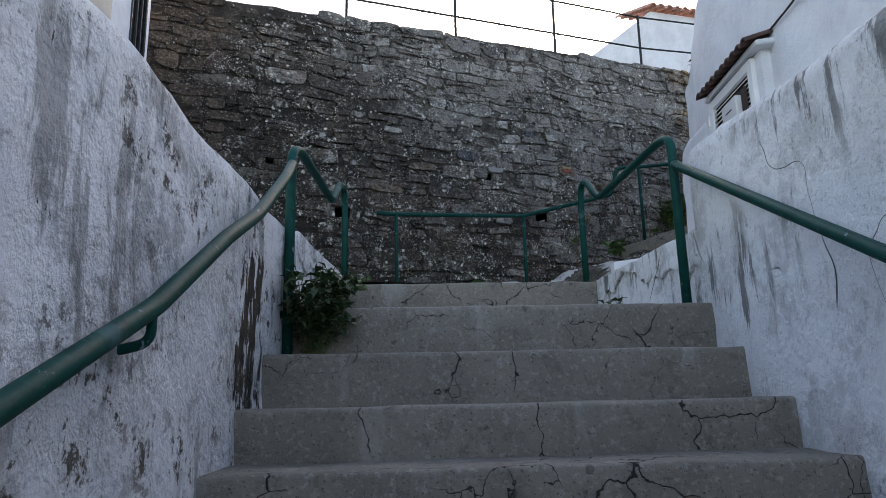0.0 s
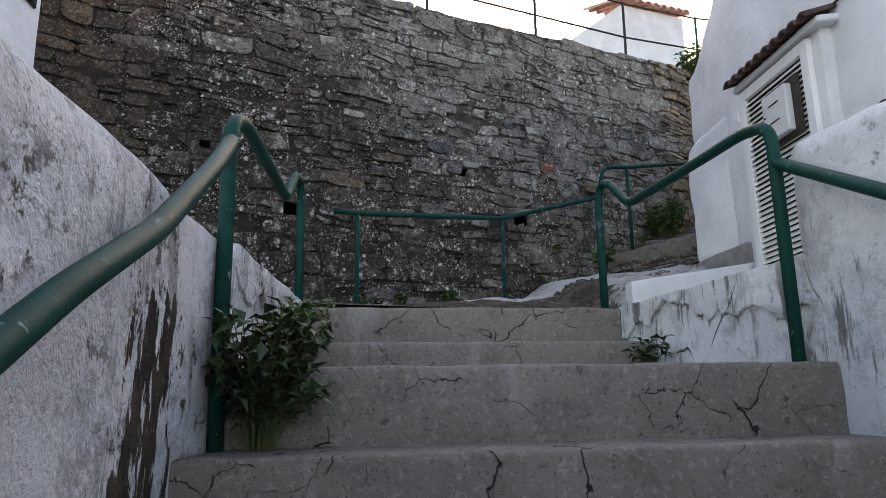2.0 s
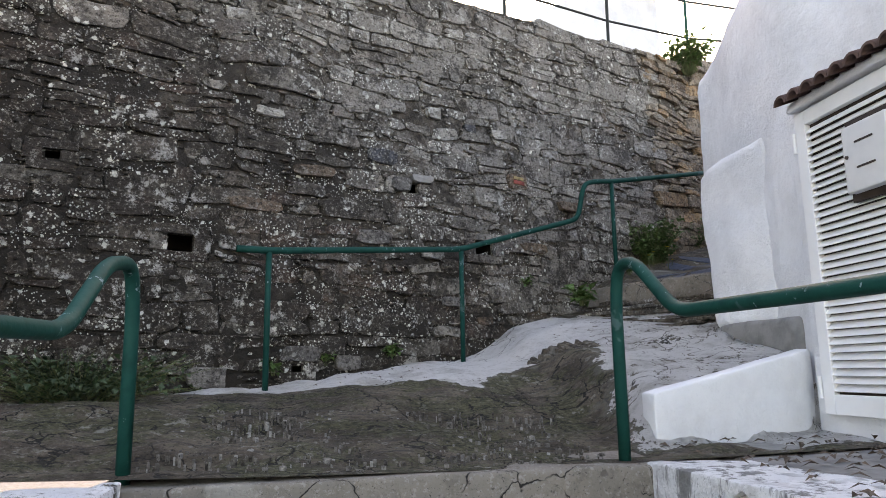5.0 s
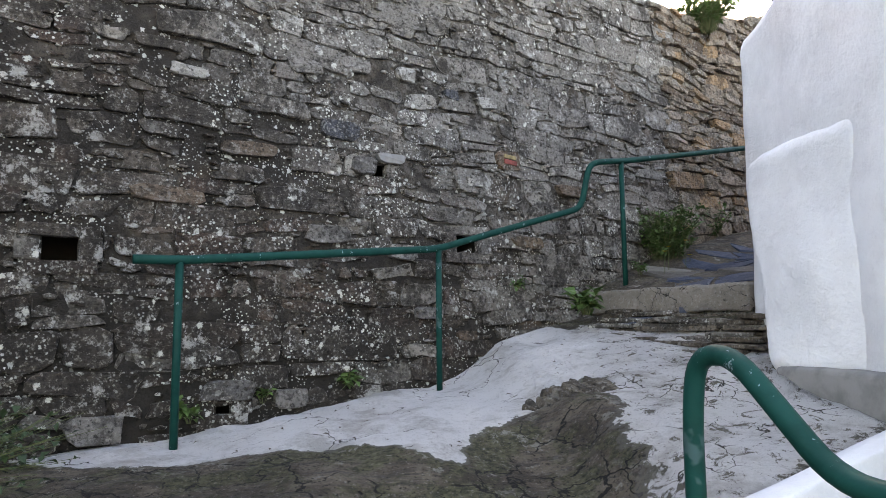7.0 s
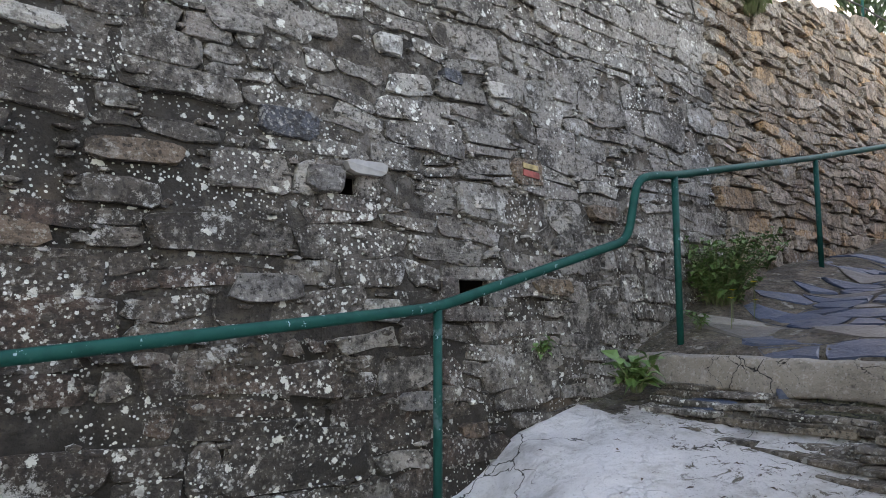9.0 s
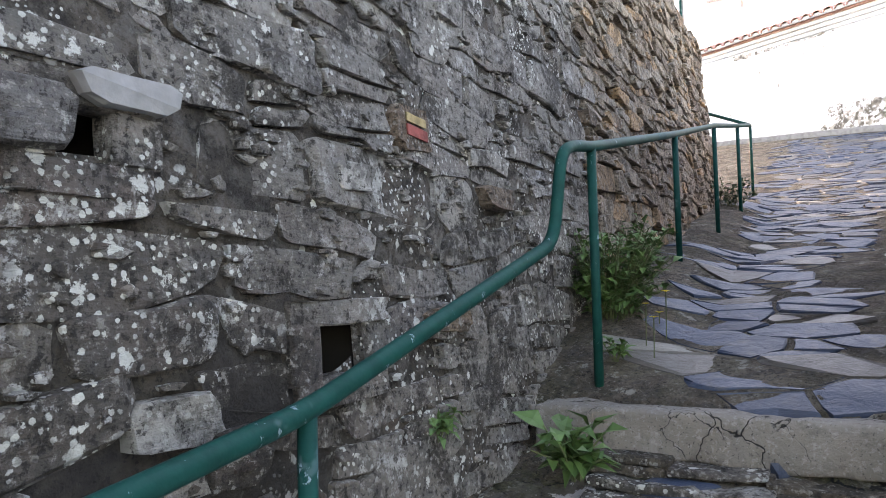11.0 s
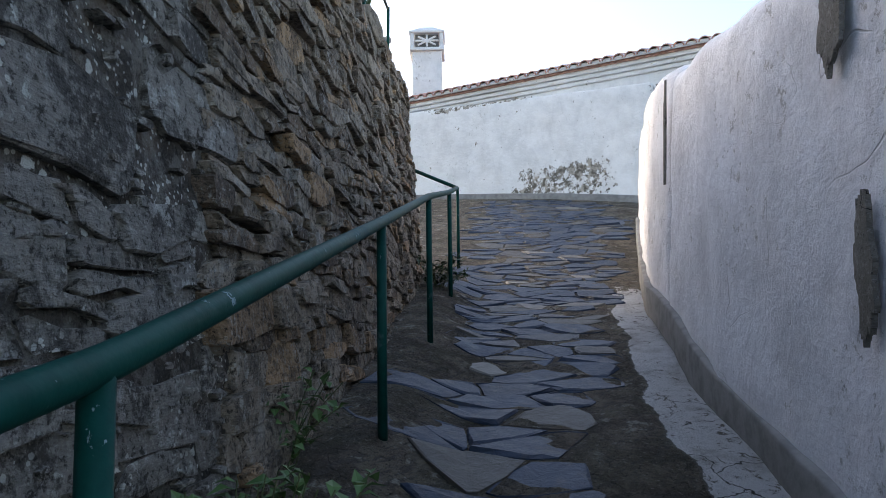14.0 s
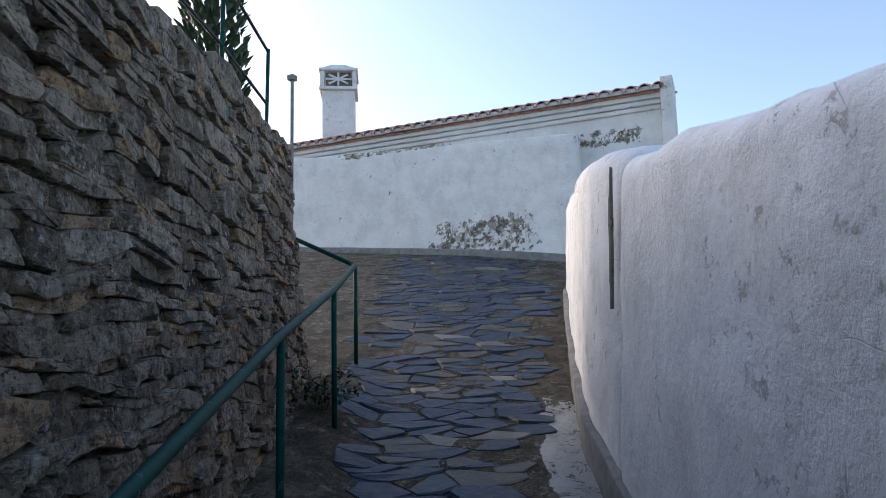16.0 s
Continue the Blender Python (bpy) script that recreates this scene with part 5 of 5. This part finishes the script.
# ---- stones of the long wall ----
def courses(a0, a1, b0, b1, tall, rng, wave=0.03, seed=0.0):
    """Rough courses of squared rubble: long blocks, thin slips between, corners knocked off."""
    lines, b = [], b0 - 0.1
    while b < b1 + 0.1:
        lines.append(b)
        b += tall * rng.choice((0.45, 0.6, 0.8, 1.0, 1.2, 1.5))
    edge = lambda k, a: lines[k] + wave * noise.noise(Vector((a * 1.7, lines[k] * 2.5, seed))) + 0.4 * wave * noise.noise(Vector((a * 6, lines[k] * 5, seed + 4)))
    out = []
    for k in range(len(lines) - 1):
        high = lines[k + 1] - lines[k]
        a = a0 - rng.uniform(0, 0.2)
        while a < a1:
            w = rng.uniform(0.07, 0.16) + high * rng.choice((0.2, 0.7, 1.2, 2.0, 2.8))
            p0, p1 = a, a + w
            spans = [(0.0, 1.0)]
            if high > tall * 0.95 and rng.random() < 0.45:
                m = rng.uniform(0.35, 0.65)
                spans = [(0.0, m), (m, 1.0)]
            for s0, s1 in spans:
                low = lambda x: edge(k, x) + (edge(k + 1, x) - edge(k, x)) * s0
                top = lambda x: edge(k, x) + (edge(k + 1, x) - edge(k, x)) * s1
                l, r = rng.uniform(-0.018, 0.018), rng.uniform(-0.018, 0.018)
                h = (top(p0) - low(p0)) or 0.02
                c = [rng.uniform(0.05, 0.4) for _ in range(4)]
                e = [min(w * 0.3, h * q) for q in c]
                poly = [(p0 + l + e[0], low(p0 + l)), (p1 + r - e[1], low(p1 + r)), (p1 + r, low(p1) + h * c[1] * 0.6), (p1 - r, top(p1) - h * c[2] * 0.6),
                        (p1 - r - e[2], top(p1)), (p0 - l + e[3], top(p0)), (p0 - l, top(p0) - h * c[3] * 0.6), (p0 + l, low(p0) + h * c[0] * 0.6)]
                out.append(poly)
            a += w
    return out


MARKED = ((0.48, 3.95, 0.17, 0.05, 0.034, M_BROWNST), (1.04, 4.16, 0.15, 0.07, 0.03, M_BLUEST), (0.14, 4.34, 0.11, 0.045, 0.04, M_PALEST), (0.83, 4.52, 0.13, 0.06, 0.036, M_GREYST),
          (1.16, 4.60, 0.12, 0.055, 0.036, M_GREYST), (1.90, 4.55, 0.07, 0.045, 0.034, M_BLUEST), (2.21, 4.55, 0.09, 0.055, 0.04, M_PALEST), (1.54, 4.62, 0.08, 0.06, 0.038, M_PALEST),
          (1.19, 3.95, 0.09, 0.075, 0.05, M_GREYST), (1.375, 4.015, 0.11, 0.036, 0.06, M_CEMENT), (0.06, 3.65, 0.21, 0.055, 0.032, M_BROWNST), (2.96, 3.985, 0.13, 0.055, 0.05, M_BROWNST),
          (0.36, 2.64, 0.16, 0.06, 0.05, M_GREYST), (0.70, 2.585, 0.11, 0.06, 0.045, M_GREYST), (1.91, 2.90, 0.08, 0.04, 0.036, M_BROWNST), (2.37, 4.135, 0.12, 0.09, 0.036, M_BROWNST),
          (-0.25, 2.5, 0.14, 0.075, 0.05, M_GREYST), (2.70, 4.62, 0.10, 0.04, 0.034, M_GREYST), (1.85, 4.18, 0.13, 0.05, 0.034, M_GREYST), (2.05, 3.95, 0.09, 0.05, 0.036, M_PALEST),
          (0.95, 3.50, 0.16, 0.055, 0.034, M_GREYST), (1.45, 3.42, 0.10, 0.055, 0.036, M_PALEST), (2.5, 3.55, 0.16, 0.05, 0.034, M_BROWNST), (1.62, 3.05, 0.12, 0.05, 0.036, M_GREYST))


def wall_stones():
    rng = random.Random(33)
    rest, dry, brown = [], [], []
    count = 0
    zs = lambda u: (ground_z(at(u, 0.3, 0).x, at(u, 0.3, 0).y) - 0.05, wall_top(u) - 0.02)
    for poly in courses(-5, 4.4, 2.2, 6.1, 0.118, rng, 0.075):
        cu, cz = sum(p[0] for p in poly) / len(poly), sum(p[1] for p in poly) / len(poly)
        lo, hi = zs(cu)
        if not lo < cz < hi or any(((cu - q[0]) / q[2]) ** 2 + ((cz - q[1]) / q[3]) ** 2 < 0.8 for q in MARKED):
            continue
        for h in HOLES:
            if abs(cu - h[0]) < h[2] + 0.3 and abs(cz - h[1]) < h[3] + 0.12:
                if min(p[1] for p in poly) > h[1] + h[3] * 0.4 or max(p[1] for p in poly) < h[1] - h[3] * 0.4:
                    k = 1 if cz > h[1] else -1
                    poly = clip(poly, cu, h[1] + k * (h[3] + 0.05), 0, -k)
                else:
                    k = 1 if cu > h[0] else -1
                    poly = clip(poly, h[0] + k * (h[2] + 0.09), cz, -k, 0)
        if len(poly) < 3 or max(p[0] for p in poly) - min(p[0] for p in poly) < 0.03 or max(p[1] for p in poly) - min(p[1] for p in poly) < 0.02:
            continue
        if cu > -1.6 and rng.random() < 0.08:
            continue
        high = rng.uniform(0.002, 0.024)
        geo = slab(poly, wall_at, high, rng.uniform(0.003, 0.022), rng, 0.03, 0.93, 0.2)
        if cu < -1.6 + 0.15 * math.sin(cz * 5):
            brown.append(geo)
        elif 0.6 < cu < 3.2 and cz < 4.7 and count < 300:
            part("stone", geo, M_STONE, long_wall)
            count += 1
        else:
            rest.append(geo)
    for poly in courses(4.4, 11.3, 3.2, 6.8, 0.088, rng, 0.09, 7.0):
        cu, cz = sum(p[0] for p in poly) / len(poly), sum(p[1] for p in poly) / len(poly)
        lo, hi = zs(cu)
        if not lo < cz < hi:
            continue
        if len(poly) < 3 or rng.random() < 0.04:
            continue
        dry.append(slab(poly, wall_at, rng.uniform(0.012, 0.062), rng.uniform(0.002, 0.010), rng, 0.06, 0.95, 0.22))
    # small chips pressed into the mortar
    for _ in range(1500):
        u = rng.uniform(-1.6, 4.4)
        lo, hi = zs(u)
        z = rng.uniform(lo, hi)
        if any(abs(u - h[0]) < h[2] + 0.04 and abs(z - h[1]) < h[3] + 0.04 for h in HOLES):
            continue
        a, b = rng.uniform(0.015, 0.045), rng.uniform(0.008, 0.02)
        ring = [(u + a * math.cos(k) * rng.uniform(0.6, 1.2), z + b * math.sin(k) * rng.uniform(0.6, 1.2)) for k in (0.3, 1.6, 2.7, 3.9, 5.2)]
        rest.append(slab(ring, wall_at, rng.uniform(0.012, 0.028), 0.001, rng, 0.03, 0.85, 0.1))
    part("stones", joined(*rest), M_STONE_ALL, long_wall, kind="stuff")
    part("brown_stones", joined(*brown), M_BROWN, long_wall, kind="stuff")
    part("dry_stones", joined(*dry), M_DRY, long_wall, kind="stuff")


wall_stones()

# ---- single stones that stand out ----
rng = random.Random(77)
for u, z, wd, ht in HOLES:
    for u0, u1, z0, z1 in ((u - wd - 0.09, u + wd + 0.09, z + ht - 0.005, z + ht + 0.055), (u - wd - 0.08, u + wd + 0.08, z - ht - 0.06, z - ht + 0.005),
                           (u - wd - 0.10, u - wd + 0.005, z - ht, z + ht), (u + wd - 0.005, u + wd + 0.10, z - ht, z + ht)):
        part("stone", slab([(u0, z0), (u1, z0), (u1, z1), (u0, z1)], wall_at, 0.026, 0.002, rng, 0.035, 0.93, 0.06), M_STONE, long_wall)
for u, z, wd, ht, high, mat in MARKED:
    ring = [(u + wd * math.copysign(abs(math.cos(a)) ** 0.6, math.cos(a)) * rng.uniform(0.78, 1.08), z + ht * math.copysign(abs(math.sin(a)) ** 0.6, math.sin(a)) * rng.uniform(0.75, 1.1)) for a in (0.3, 0.8, 2.3, 2.9, 3.6, 4.3, 5.3, 5.9)]
    part("stone", slab(ring, wall_at, high, 0.002, rng, 0.04, 0.95, 0.06), mat, long_wall)
